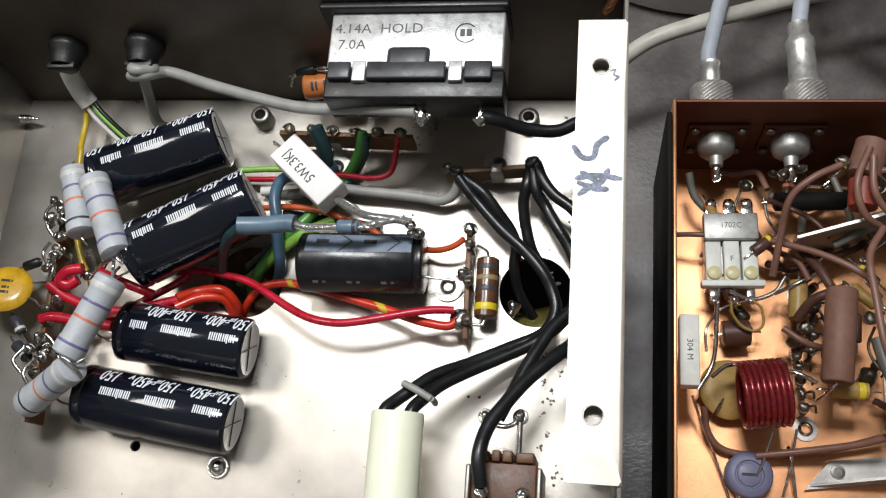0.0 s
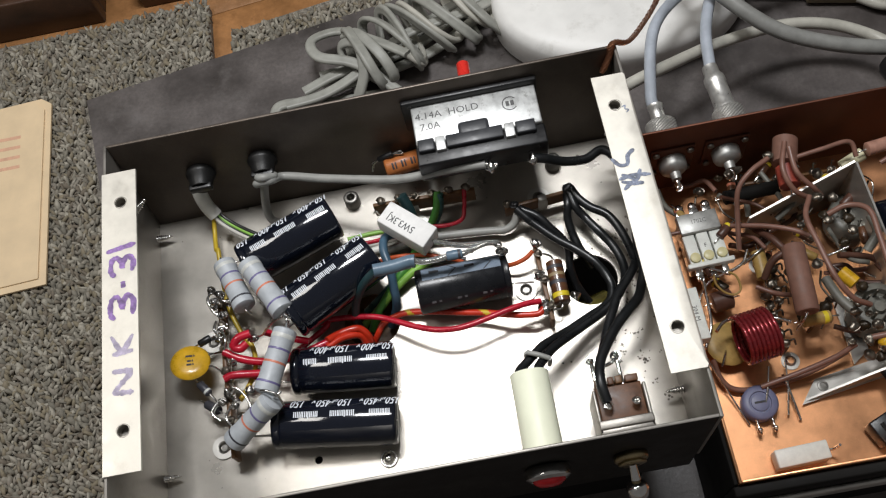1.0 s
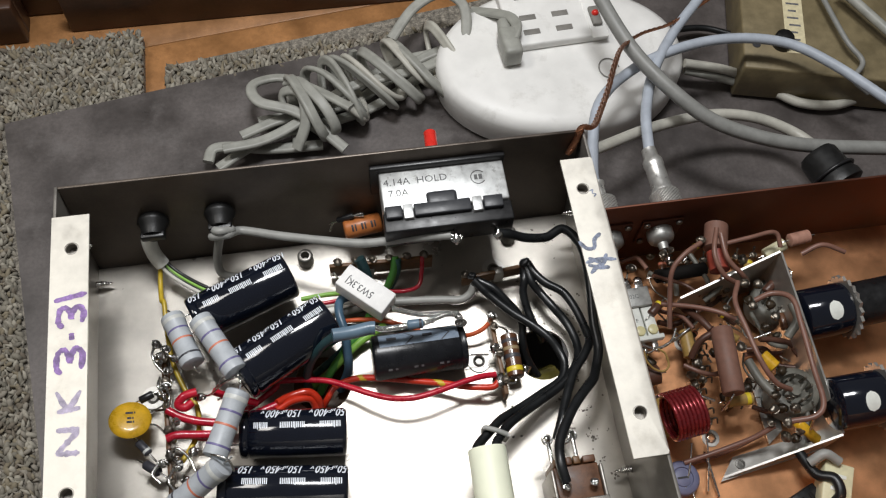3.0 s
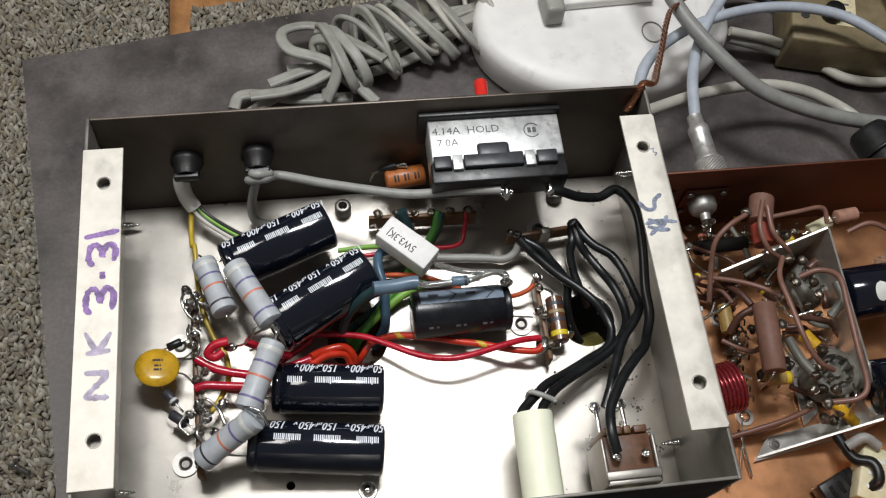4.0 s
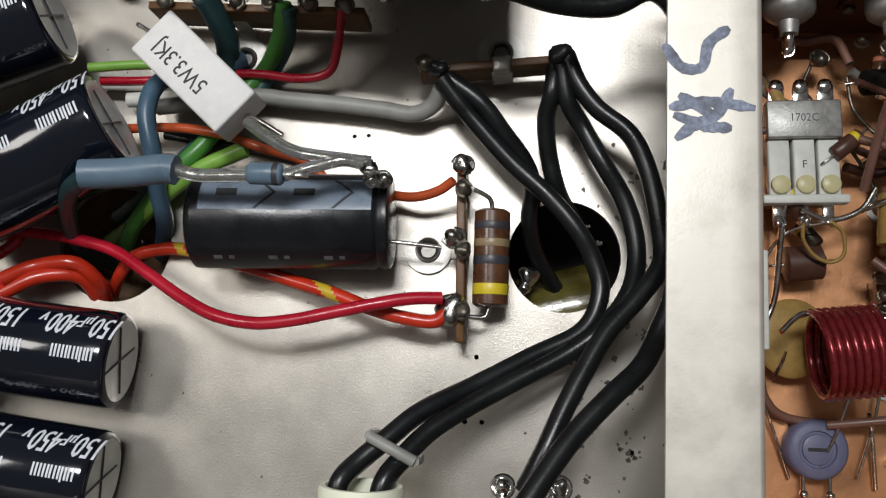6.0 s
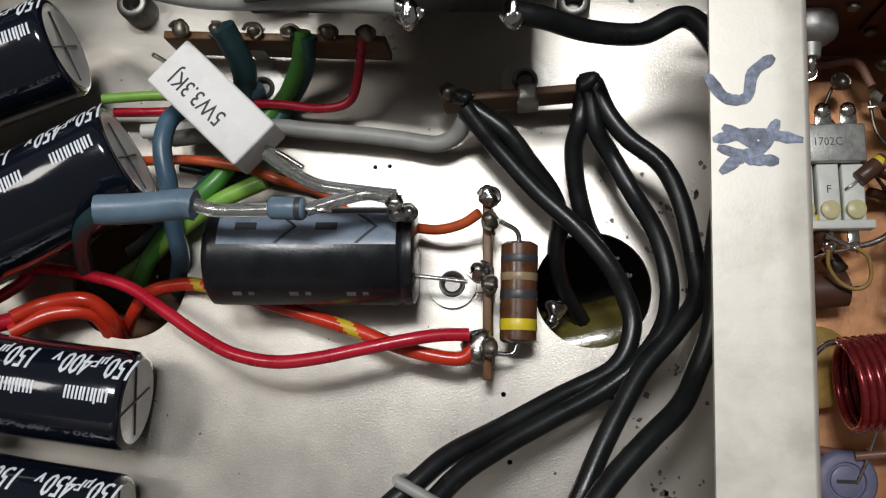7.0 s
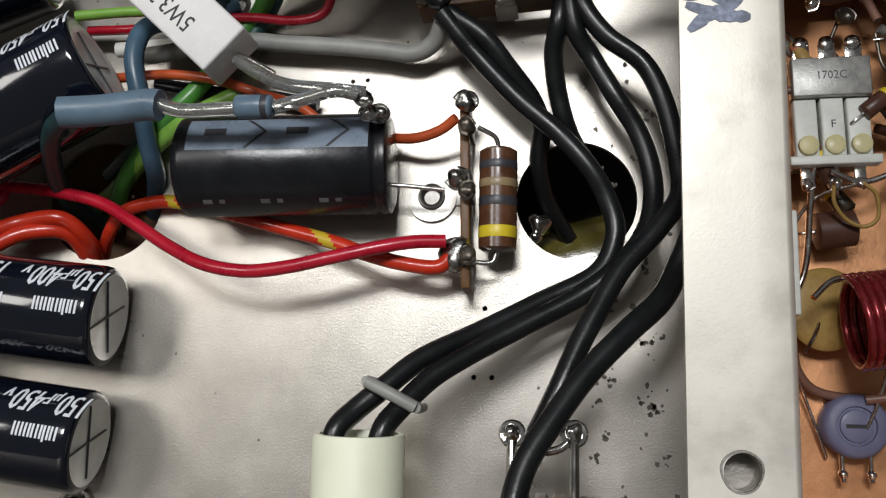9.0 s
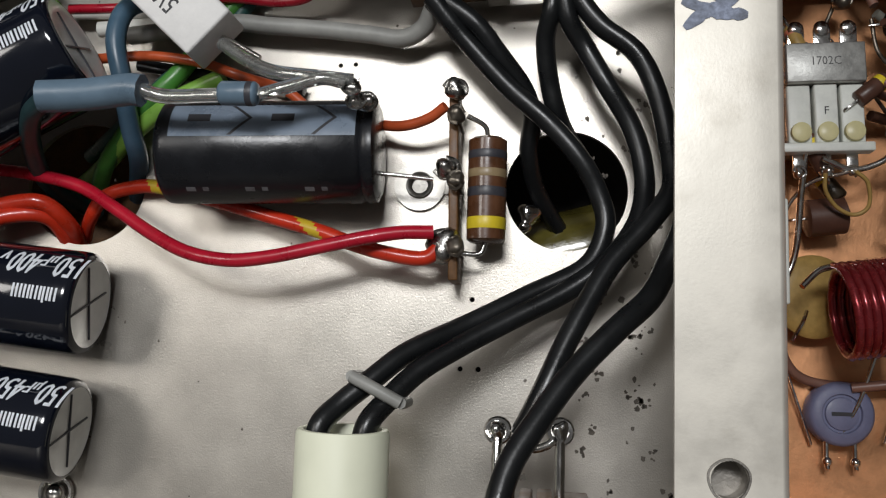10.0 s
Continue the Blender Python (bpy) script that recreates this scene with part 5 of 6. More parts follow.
part("winding", bm, "enamel", coil)
for p in ([(0, 11.3, 0), (-4, 10.5, 1), (-9, 7, 3)], [(LC, 11.3, 0), (LC + 3, 9, -8), (LC + 4, 4, -25)]):
    bm = bmesh.new(); tube(bm, p, 0.8, 8, 4); part("lead", bm, "lead", coil)
td = thing("disc_capacitor", "large tan ceramic disc capacitor behind the coil", "capacitor", m=Matrix.Translation((238.0, 33.5, -92.0)) @ Matrix.Rotation(radians(-80), 4, "Y"))
bm = bmesh.new(); lathe(bm, [(-2, 0), (-1.8, 7), (-1, 10.4), (0, 11.2), (1, 10.4), (1.8, 7), (2, 0)], 36); part("disc", bm, "tan", td)
bm = bmesh.new(); tube(bm, [(2, -4, 3), (4, -7, 5), (4, -12, 8)], 0.5, 6, 4); part("lead", bm, "lead", td)
# trimmer
tr = thing("trimmer", "blue-grey trimmer potentiometer with slotted screw", "trimmer", m=Matrix.Translation((244.8, 3.0, -95.0)) @ Matrix.Rotation(radians(-90), 4, "Y"))
bm = bmesh.new(); lathe(bm, [(-4, 8.4), (1.6, 8.4), (2.6, 7.4), (2.6, 5.2), (1.8, 4.9), (1.8, 0)], 36); part("body", bm, "lilac", tr)
bm = bmesh.new(); lathe(bm, [(1.7, 4.4), (2.4, 4.2), (2.6, 3.6), (2.6, 0)], 28); rot = part("screw", bm, "lilac", tr)
bm = bmesh.new(); box(bm, (2.62, -0.5, -2.8), (2.75, 0.5, 2.8)); part("slot", bm, "ink", rot)
for y, z in ((-9.5, 3.6), (-9.5, -3.6)):
    bm = bmesh.new(); tube(bm, [(0, y + 3, z), (0, y - 2, z), (1, y - 5, z)], 0.7, 7, 4); ball(bm, (0.5, y - 3, z), 1.3, 10); part("pin", bm, "chrome", tr)
# big brown resistor
pa, pb = (271.8, 64.4, -60.0), (268.5, 31.8, -60.0)
bres = thing("wirewound_resistor", "large brown ceramic wirewound resistor", "resistor", m=along(pa, pb))
LB = (Vector(pb) - Vector(pa)).length
bm = bmesh.new(); lathe(bm, [(0.6, 0), (0.6, 2.6), (0, 3.2), (0, 4.9), (0.6, 5.3), (LB - 0.6, 5.3), (LB, 4.9), (LB, 3.2), (LB - 0.6, 2.6), (LB - 0.6, 0)], 32); part("body", bm, "brownres", bres)
for pts in ([(0, 0, 0), (-3, 1, -2), (-5, 3, -9)], [(LB, 0, 0), (LB + 3, -2, -2), (LB + 5, -4, -9)]):
    bm = bmesh.new(); tube(bm, pts, 0.6, 7, 4); part("lead", bm, "lead", bres)
bead("banded_resistor", (268.8, 31.6, -72.0), (281.8, 31.5, -72.0), 3.0, "tan", "small tan resistor with yellow end", "resistor", "yellowband")

# aluminium shield
sh = thing("shield", "wedge-shaped aluminium shield bracket with a drilled foot", "shield", (300, 50, CF))
C1, C2 = Vector((310, 97, -52)), Vector((321.2, 9.0, -74.7))
T1, T2 = Vector((259.8, 85.6, -68.2)), Vector((266.5, 1.5, -97))


def sheet(bm, quad, th):
    q = [Vector(p) for p in quad]
    nn = (q[1] - q[0]).cross(q[2] - q[0]).normalized() * th
    a = [bm.verts.new(p) for p in q]
    b = [bm.verts.new(p + nn) for p in q]
    bm.faces.new(a); bm.faces.new(b[::-1])
    for k in range(len(q)):
        bm.faces.new((a[k], b[k], b[(k + 1) % len(q)], a[(k + 1) % len(q)]))


down = lambda p: Vector((p.x, p.y, CF + 0.1))
for name, q in (("back_side", (T1, C1, down(C1), down(T1))), ("end_side", (C1, C2, down(C2), down(C1))), ("front_side", (C2, T2, down(T2), down(C2)))):
    bm = bmesh.new(); sheet(bm, q, 1.0); cpart(name, bm, "alu", sh)
lip = [Vector(p) for p in ((264.6, -0.8, CF + 1.6), (321, 7.5, CF + 1.6), (322.5, 17, CF + 1.6), (273.8, 10.1, CF + 1.6))]
bm = bmesh.new(); sheet(bm, lip, 0.9); lp = cpart("lip", bm, "alu", sh)
hc = Vector((276.4, 6.2, CF + 2.6))
bm = bmesh.new(); lathe(bm, [(0, 2.6), (0.5, 2.5), (0.6, 1.6), (0.1, 1.5), (0.1, 0)], 18, Matrix.Translation(hc) @ Matrix.Rotation(radians(-90), 4, "Y")); cpart("eyelet", bm, "steel", sh)
bm = bmesh.new(); plate(bm, [(x, y) for x, y, z in [(294.9, 51.3, -98.0), (304.7, 46.1, -98.0), (303.1, 19.8, -98.0), (294.2, 13.7, -98.0)]], [], -98.8, -98); cpart("inner_foot", bm, "alu", sh)

# tubular cans past the shield
for p, q in (((317.7, 69.3, -72.0), (367.4, 75.0, -72.0)), ((319.2, 22.8, -72.0), (363.5, 25.0, -72.0))):
    can = thing("can_capacitor", "black can capacitor with serrated grey washer and paper dot", "capacitor", m=along(p, Vector(q) + Vector((30, 0, 0))), group="can capacitors")
    bm = bmesh.new(); lathe(bm, [(0, 0), (0, 12), (1, 13), (24, 13), (24.5, 12), (24.5, 0)], 40); part("case", bm, "cap", can)
    bm = bmesh.new()
    k = 44
    lathe(bm, [(24.6, 0), (24.6, 16.5), (26.2, 16.5), (26.2, 0)], k)
    for i, v in enumerate(bm.verts):
        if Vector((v.co.y, v.co.z)).length > 10 and (i % 2):
            v.co.y *= 0.9; v.co.z *= 0.9
    part("serrated_washer", bm, "alu", can, "grey serrated washer")
    bm = bmesh.new(); lathe(bm, [(26.3, 0), (26.3, 11.5), (60, 11.5), (60, 0)], 36); part("rear_case", bm, "black", can)
    bm = bmesh.new()
    f = lambda tx, ty: (14 + tx, 13.06 * math.sin(ty / 13 - 0.35), 13.06 * math.cos(ty / 13 - 0.35))
    for i in range(-5, 5):
        c0, c1 = 3.6 * math.sqrt(1 - (i / 5) ** 2), 3.6 * math.sqrt(1 - ((i + 1) / 5) ** 2)
        q = [f(-c0, i), f(c0, i), f(c1, i + 1), f(-c1, i + 1)]
        bm.faces.new([bm.verts.new(p) for p in q])
    bmesh.ops.remove_doubles(bm, verts=bm.verts[:], dist=0.01); part("paper_dot", bm, "nylon", can, "white paper dot")

# cream connector block and black socket at the front
for nm, p, q, hw, z1, mt, lab in (("connector_block", (306.8, -26.6, -80.0), (317.8, -3.6, -80.0), 7, 12, "creamnylon", "cream nylon connector block at the copper chassis edge"), ("socket", (289.7, -21.9, -88.0), (307.6, -14.7, -88.0), 6, 9, "black", "black moulded socket beside the connector")):
    t = thing(nm, lab, "connector", m=along(p, q))
    L = (Vector(q) - Vector(p)).length
    bm = bmesh.new(); box(bm, (0, -hw, -z1), (L, hw, 0), 0.8); part("body", bm, mt, t)
    for k in range(3):
        bm = bmesh.new(); box(bm, (L * 0.2 + L * 0.25 * k, -hw * 0.5, -1), (L * 0.2 + L * 0.25 * k + 2, hw * 0.5, 0.4), 0.3); part("slot", bm, "body" if nm == "socket" else "nylon", t)
t = thing("block_resistor", "white block resistor lying by the front edge", "resistor", m=along((242.9, -24.9, -88.0), (267.1, -24.1, -88.0)))
L = (Vector((242.9, -24.9, -88.0)) - Vector((267.1, -24.1, -88.0))).length
bm = bmesh.new(); box(bm, (0, -4.2, -9), (L, 4.2, 0), 0.6); part("body", bm, "nylon", t)
bm = bmesh.new(); tube(bm, [(L, 0, -4), (L + 3, 0, -4), (L + 4, 0, 3)], 0.7, 7, 4); part("lead", bm, "lead", t)

# back row: red and brown tubular parts
for p, q, r, mt, lab in (((284.9, 119.0, -58.0), (280.4, 105.4, -58.0), 6.0, "brownres", "brown tubular part by the back wall"), ((281.2, 105.4, -60.0), (280.2, 94.2, -60.0), 5.0, "redbody", "dull red tubular capacitor by the back wall"),
                         ((321.5, 107.1, -62.0), (332.9, 108.4, -62.0), 3.4, "salmon", "small salmon-coloured tubular capacitor by the wall"), ((311.2, 105.0, -72.0), (322.4, 108.5, -68.0), 3.2, "creamnylon", "cream sleeved lead by the back wall"),
                         ((254.4, 104.2, -80.0), (283.4, 106.8, -84.0), 3.6, "body", "dark tubular part in the shadow of the wall"), ((235.4, 54.1, -90.0), (245.8, 55.3, -90.0), 5.0, "darkbrown", "dark tubular part below the slide switch"),
                         ((262.3, 73.6, -82.0), (261.4, 58.8, -82.0), 3.4, "tan", "tan resistor among the joints"), ((293.9, 52.9, -74.0), (298.8, 45.3, -74.0), 3.4, "discyellow", "amber disc part in the shield"),
                         ((302.4, 18.3, -78.0), (312.4, 9.4, -84.0), 2.6, "discyellow", "amber dipped part at the shield's corner")):
    bead("tubular_part", p, q, r, mt, lab, "component")
# tube socket rings inside the shield
for p in ((313.0, 82.9, -80.0), (307.8, 34.2, -80.0)):
    t = thing("tube_socket", "grey moulded tube socket with wired lugs", "socket", m=Matrix.Translation(p) @ Matrix.Rotation(radians(-90), 4, "Y"), group="tube sockets")
    bm = bmesh.new(); lathe(bm, [(-14, 12), (0, 12), (1.2, 11), (1.2, 8.5), (-2, 7.5), (-2, 3), (1, 2.6), (1, 0)], 36); part("ring", bm, "socketgrey", t)
    for k in range(8):
        a = 2 * math.pi * k / 8
        bm = bmesh.new(); box(bm, (-2, -0.8, -0.4), (6, 0.8, 0.4), 0.1, Matrix.Rotation(a, 4, "X") @ Matrix.Translation((0, 0, 6.2))); part("pin_lug", bm, "grimesolder", t)

# brown hook-up wires, joints and leads
BR = "brown hook-up wire across the copper chassis"
for pts, r, mt in (
    ([(251.3, 72.1, -72.0), (253.4, 85.7, -66.0), (255.4, 96.8, -58.0), (262.6, 103.4, -54.0), (272.5, 108.6, -54.0)], 1.3, "brownwire"),
    ([(281.9, 114.5, -52.0), (276.9, 101.2, -52.0), (279.9, 90.8, -56.0), (289.5, 87.6, -64.0)], 1.3, "brownwire"),
    ([(282.3, 110.4, -50.0), (282.5, 97.7, -52.0), (288.8, 90.0, -56.0), (294.1, 88.8, -64.0)], 1.3, "brownwire"),
    ([(284.4, 107.1, -56.0), (298.2, 108.0, -54.0), (311.6, 109.1, -54.0), (314.1, 102.6, -58.0)], 1.2, "brownwire"),
    ([(325.5, 98.9, -62.0), (335.9, 100.8, -58.0), (347.2, 96.1, -60.0)], 1.3, "brownwire"),
    ([(251.9, 87.1, -76.0), (265.7, 81.2, -70.0), (276.7, 74.7, -66.0), (285.0, 68.7, -66.0)], 1.3, "brownwire"),
    ([(263.4, 83.9, -78.0), (267.7, 75.1, -72.0), (270.8, 68.1, -70.0)], 1.8, "darkbrown"),
    ([(260.6, 58.2, -80.0), (265.6, 64.3, -74.0), (275.0, 67.7, -70.0)], 1.8, "darkbrown"),
    ([(285.6, 85.8, -56.0), (279.4, 74.4, -52.0), (279.8, 59.4, -50.0), (281.8, 42.7, -50.0), (287.4, 32.8, -54.0), (296.1, 29.9, -60.0)], 1.3, "brownwire"),
    ([(290.0, 74.3, -54.0), (298.2, 75.3, -50.0), (306.7, 71.1, -50.0), (307.7, 57.6, -52.0), (307.4, 36.3, -54.0), (307.6, 20.9, -56.0), (302.8, 15.4, -58.0), (292.6, 15.6, -62.0)], 1.4, "brownwire"),
    ([(247.0, 9.8, -92.0), (265.8, 12.4, -88.0), (280.8, 14.8, -82.0), (290.1, 17.6, -76.0)], 1.3, "brownwire"),
    ([(228.5, 26.3, -90.0), (230.8, 16.6, -94.0), (238.1, 11.1, -96.0), (256.1, 10.5, -96.0), (275.5, 14.1, -94.0), (290.1, 18.5, -90.0)], 1.3, "brownwire"),
    ([(302.3, 5.5, -86.0), (305.1, -6.4, -82.0), (311.4, -10.5, -78.0), (311.6, -18.3, -78.0), (306.7, -21.7, -84.0)], 2.6, "blackwire"),
    ([(302.9, -1.3, -80.0), (309.9, 1.0, -76.0), (316.5, -3.2, -78.0)], 2.4, "greywire"),
    ([(286.2, 50.8, -74.0), (288.9, 38.5, -72.0), (293.6, 29.2, -70.0)], 2.4, "socketgrey"),
    ([(305.9, 57.5, -66.0), (311.7, 64.1, -62.0), (311.6, 72.9, -62.0)], 2.2, "socketgrey"),
):
    wire("hookup_wire", pts, r, mt, BR, segs=8)
for pts, r in (
    ([(233.3, 71.5, -80.0), (232.9, 59.5, -84.0), (231.9, 43.1, -88.0), (226.3, 32.2, -88.0)], 0.9), ([(236.7, 67.8, -78.0), (245.0, 65.4, -80.0), (253.1, 68.3, -80.0), (257.3, 74.5, -80.0)], 0.8),
    ([(223.8, 29.3, -84.0), (228.4, 18.0, -90.0), (232.3, 10.6, -95.0), (238.1, -5.5, -98.0)], 0.5), ([(261.6, 20.1, -92.0), (259.6, 8.1, -94.0), (256.7, -4.3, -97.0)], 0.5), ([(258.4, 13.9, -92.0), (260.1, 6.2, -95.0), (261.7, -7.5, -98.0)], 0.7),
    ([(252.6, 18.3, -90.0), (249.1, 6.9, -92.0), (244.6, -2.9, -94.0)], 0.6), ([(287.1, 67.4, -72.0), (288.7, 60.6, -70.0), (298.5, 61.1, -66.0)], 0.6), ([(267.7, 36.0, -84.0), (260.1, 39.5, -84.0), (253.1, 40.0, -88.0)], 0.8),
    ([(253.7, 68.4, -82.0), (261.9, 72.0, -78.0), (271.4, 78.0, -80.0)], 0.8), ([(311.3, 25.9, -74.0), (308.7, 19.5, -70.0), (306.9, 13.3, -76.0)], 0.7),
):
    wire("bare_lead", pts, r, "lead", "bare tinned lead in the copper chassis", segs=7)
jr = random.Random(11)
for p in [(272.9, 110.1, -54.0), (254.3, 107.0, -60.0), (290.3, 86.4, -60.0), (298.1, 85.4, -62.0), (293.2, 75.4, -64.0), (302.6, 68.6, -64.0), (283.9, 69.7, -66.0), (283.3, 56.8, -70.0), (264.4, 56.4, -84.0), (260.2, 50.9, -84.0), (261.0, 45.8, -86.0), (293.0, 33.4, -66.0), (296.8, 27.6, -66.0), (289.3, 24.1, -70.0), (294.1, 16.9, -70.0), (288.1, 18.6, -74.0), (300.1, 23.1, -70.0), (296.1, 12.7, -80.0), (291.6, 30.1, -68.0), (303.7, 14.7, -80.0)]:
    joint(p, jr.uniform(1.6, 2.6), 7)
for p in [(304.9, 76.9, -70.0), (294.4, 80.8, -70.0), (295.5, 24.7, -74.0), (301.9, 11.8, -84.0), (301.2, 43.7, -74.0), (300.9, 66.9, -74.0), (268.1, 64.9, -88.0), (274.5, 37.3, -86.0), (283.9, 38.8, -80.0)]:
    joint(p, jr.uniform(2.2, 3.4), 9, "grime")
# tag strips standing on the copper floor
for p, q, nl in (((270.0, 69.9, -98.0), (266.9, 46.2, -98.0), 4), ((292.2, 46.7, -98.0), (278.2, 33.4, -98.0), 3), ((262.0, 50.8, -98.0), (264.0, 25.2, -98.0), 5), ((262.8, 115.1, -98.0), (328.2, 112.9, -98.0), 7)):
    m = along((p[0], p[1], CF), (q[0], q[1], CF))
    L = (Vector(p[:2]) - Vector(q[:2])).length
    t = thing("tag_strip", "dark tag strip with many joints on the copper floor", "terminal strip", m=m, group="copper tag strips")
    bm = bmesh.new(); box(bm, (0, -0.8, 1), (L, 0.8, 10), 0.25); part("board", bm, "phenolic", t)
    for k in range(nl):
        bm = bmesh.new(); blob(bm, (L * (k + 0.5) / nl, 0, 10.5), 1.9, 6); tube(bm, [(L * (k + 0.5) / nl, 0, 10), (L * (k + 0.5) / nl, 3, 14), (L * (k + 0.5) / nl + 2, 4, 11)], 0.5, 6, 4); part("lug", bm, "grimesolder", t)
for p in ((266.2, 21.4, -99.5), (265.7, 72.6, -99.5)):
    t = thing("ring_lug", "riveted ring lug on the copper floor", "lug", (p[0], p[1], CF), group="ring lugs")
    bm = bmesh.new(); plate(bm, circle(0, 0, 4.4), [circle(0, 0, 1.8)], 0.05, 0.8); part("ring", bm, "alu", t)
    bm = bmesh.new(); lathe(bm, [(0.8, 2.8), (1.6, 2.4), (1.8, 1.7), (0.8, 1.4)], 20, Matrix.Rotation(radians(-90), 4, "Y")); part("rivet", bm, "chrome", t)

# dense underlay of small parts and leads between the sockets
cr = random.Random(21)
for k in range(34):
    x, y = cr.uniform(226, 318), cr.uniform(12, 116)
    if 236 < x < 262 and y < 46:
        continue
    z = cr.uniform(-96, -74)
    pts = [(x, y, z)]
    a = cr.uniform(0, 6.28)
    for _ in range(3):
        a += cr.uniform(-0.9, 0.9)
        pts.append((min(330, max(218, pts[-1][0] + 9 * math.cos(a))), min(120, max(8, pts[-1][1] + 9 * math.sin(a))), min(-62, max(-97, pts[-1][2] + cr.uniform(-5, 5)))))
    mt = cr.choice(["brownwire", "darkbrown", "darkbrown", "lead", "socketgrey", "grimesolder"])
    wire("tangled_lead", pts, 0.55 if mt in ("lead", "grimesolder") else cr.uniform(1.0, 1.6), mt, "short lead in the tangle between the sockets", segs=7, per=5)
for k in range(16):
    x, y, z, a = cr.uniform(228, 312), cr.uniform(50, 116), cr.uniform(-90, -72), cr.uniform(0, 3.14)
    L = cr.uniform(6, 11)
    bead("small_resistor", (x, y, z), (x + L * math.cos(a), y + L * math.sin(a), z + cr.uniform(-2, 2)), cr.uniform(1.6, 2.6), cr.choice(["bandbrown", "tan", "darkbrown", "phenolic", "grime"]), "small old resistor in the tangle between the sockets", "resistor", cr.choice(["yellowband", "orangeband", None]))
for k in range(14):
    joint((cr.uniform(230, 312), cr.uniform(55, 118), cr.uniform(-88, -70)), cr.uniform(1.6, 2.6), 6, cr.choice(["grime", "grimesolder"]))

# ---- floor, rug and mat around ----
bm = bmesh.new()
box(bm, (-3000, -3000, TABLE - 60), (3000, 3000, TABLE - 12))
fl = solo("floor", bm, "wood", "varnished orange oak boards under the rug", "floor", kind="structure")
for k in range(3):
    bm = bmesh.new(); box(bm, (-500, 0, 0), (900, 60, 3.5), 0.6)
    ob = part("plank", bm, "wood", fl)
    ob.matrix_local = Matrix.Translation(Vector((0, 262 + 60.6 * k, TABLE - 12)) * MM) @ Matrix.Rotation(radians(6.5), 4, "Z")
bm = bmesh.new()
plate(bm, [(-93, 267), (700, 385), (700, -900), (-30, -900), (-62, 30)], [], TABLE - 3.0, TABLE)
solo("bench_mat", bm, "mat_board", "dark brown bench mat with scuffs on the rug", "mat")


def pile(name, outline_test, x0, x1, y0, y1, base, label):
    """A looped pile: tufts of yarn on a backing."""
    ico = bmesh.new(); bmesh.ops.create_icosphere(ico, subdivisions=1, radius=1)
    iv = np.array([v.co[:] for v in ico.verts]); ico.verts.index_update()
    fi = np.array([[v.index for v in f.verts] for f in ico.faces]); ico.free()
    rg = np.random.default_rng(3)
    V, F = [], []
    y = y0
    while y < y1:
        x = x0 + rg.uniform(0, 2)
        while x < x1:
            if outline_test(x, y):
                s = rg.uniform(1.1, 1.8) * np.array([1.7, 0.85, 1.0])
                an = rg.uniform(0, 3.14)
                q = iv * s * (1 + 0.3 * rg.standard_normal((len(iv), 1)))
                q = np.stack([q[:, 0] * math.cos(an) - q[:, 1] * math.sin(an), q[:, 0] * math.sin(an) + q[:, 1] * math.cos(an), q[:, 2] + 0.5 * q[:, 0]], 1)
                V.append(q + [x + rg.uniform(-0.8, 0.8), y + rg.uniform(-0.8, 0.8), base + rg.uniform(1.0, 3.2)])
                F.append(fi + len(iv) * (len(V) - 1))
            x += 2.3
        y += 2.1
    me = bpy.data.meshes.new(name)
    me.from_pydata((np.concatenate(V) * MM).tolist(), [], np.concatenate(F).tolist())
    me.materials.append(M["yarn"])
    me.polygons.foreach_set("use_smooth", [True] * len(me.polygons))
    return tagged(new(name, me), label, "rug", "", "stuff")


bm = bmesh.new(); box(bm, (-1500, -900, TABLE - 12), (-13, 325, TABLE - 3.2), 1); solo("rug_backing", bm, "rug", "grey-brown rug backing under the loops", "rug")
bm = bmesh.new(); plate(bm, [(0, 270), (700, 330), (700, 400), (0, 300)], [], TABLE - 12, TABLE - 3.4); solo("rug_edge", bm, "rug", "narrow edge of rug showing behind the mat", "rug")
pile("rug", lambda x, y: (x < -96 + 0.13 * (267 - y) or y > 266 + (x + 93) * 0.149) and y < 322 + 0.07 * (x + 110), -150, -14, -120, 330, TABLE - 4, "grey and brown looped wool rug pile")
pile("rug", lambda x, y: 279 + x * 0.148 < y < 299 + x * 0.06, 1, 190, 275, 320, TABLE - 4, "strip of grey looped rug pile behind the mat")

# low wooden furniture beyond the rug
cab = thing("wooden_cabinet", "dark brown wooden cabinet with cream grille panels", "cabinet", (-60, 345, TABLE - 10))
for x0, x1, y in ((-230, -84, 333), (-58, 250, 338)):
    bm = bmesh.new(); box(bm, (x0, y, TABLE - 8.4), (x1, y + 8, TABLE + 24), 1.2); cpart("lower_rail", bm, "darkwood", cab)
    bm = bmesh.new(); box(bm, (x0 + 14, y + 8, TABLE + 2), (x1 - 14, y + 14, TABLE + 130), 1.0); grille = cpart("grille", bm, "creamgrille", cab, "cream plastic grille panel")
    bm = bmesh.new(); box(bm, (x1 - 14, y + 8, TABLE - 8.4), (x1, y + 20, TABLE + 130), 1.2); cpart("stile", bm, "darkwood", cab)
for k in range(22):
    bm = bmesh.new(); box(bm, (-20 + 4 * k, 345, TABLE + 20), (-18.6 + 4 * k, 346.2, TABLE + 80), 0.2); cpart("slot", bm, "body", cab)
bm = bmesh.new(); box(bm, (-600, 354, TABLE - 8.4), (600, 380, TABLE + 140), 2); cpart("case", bm, "darkwood", cab)

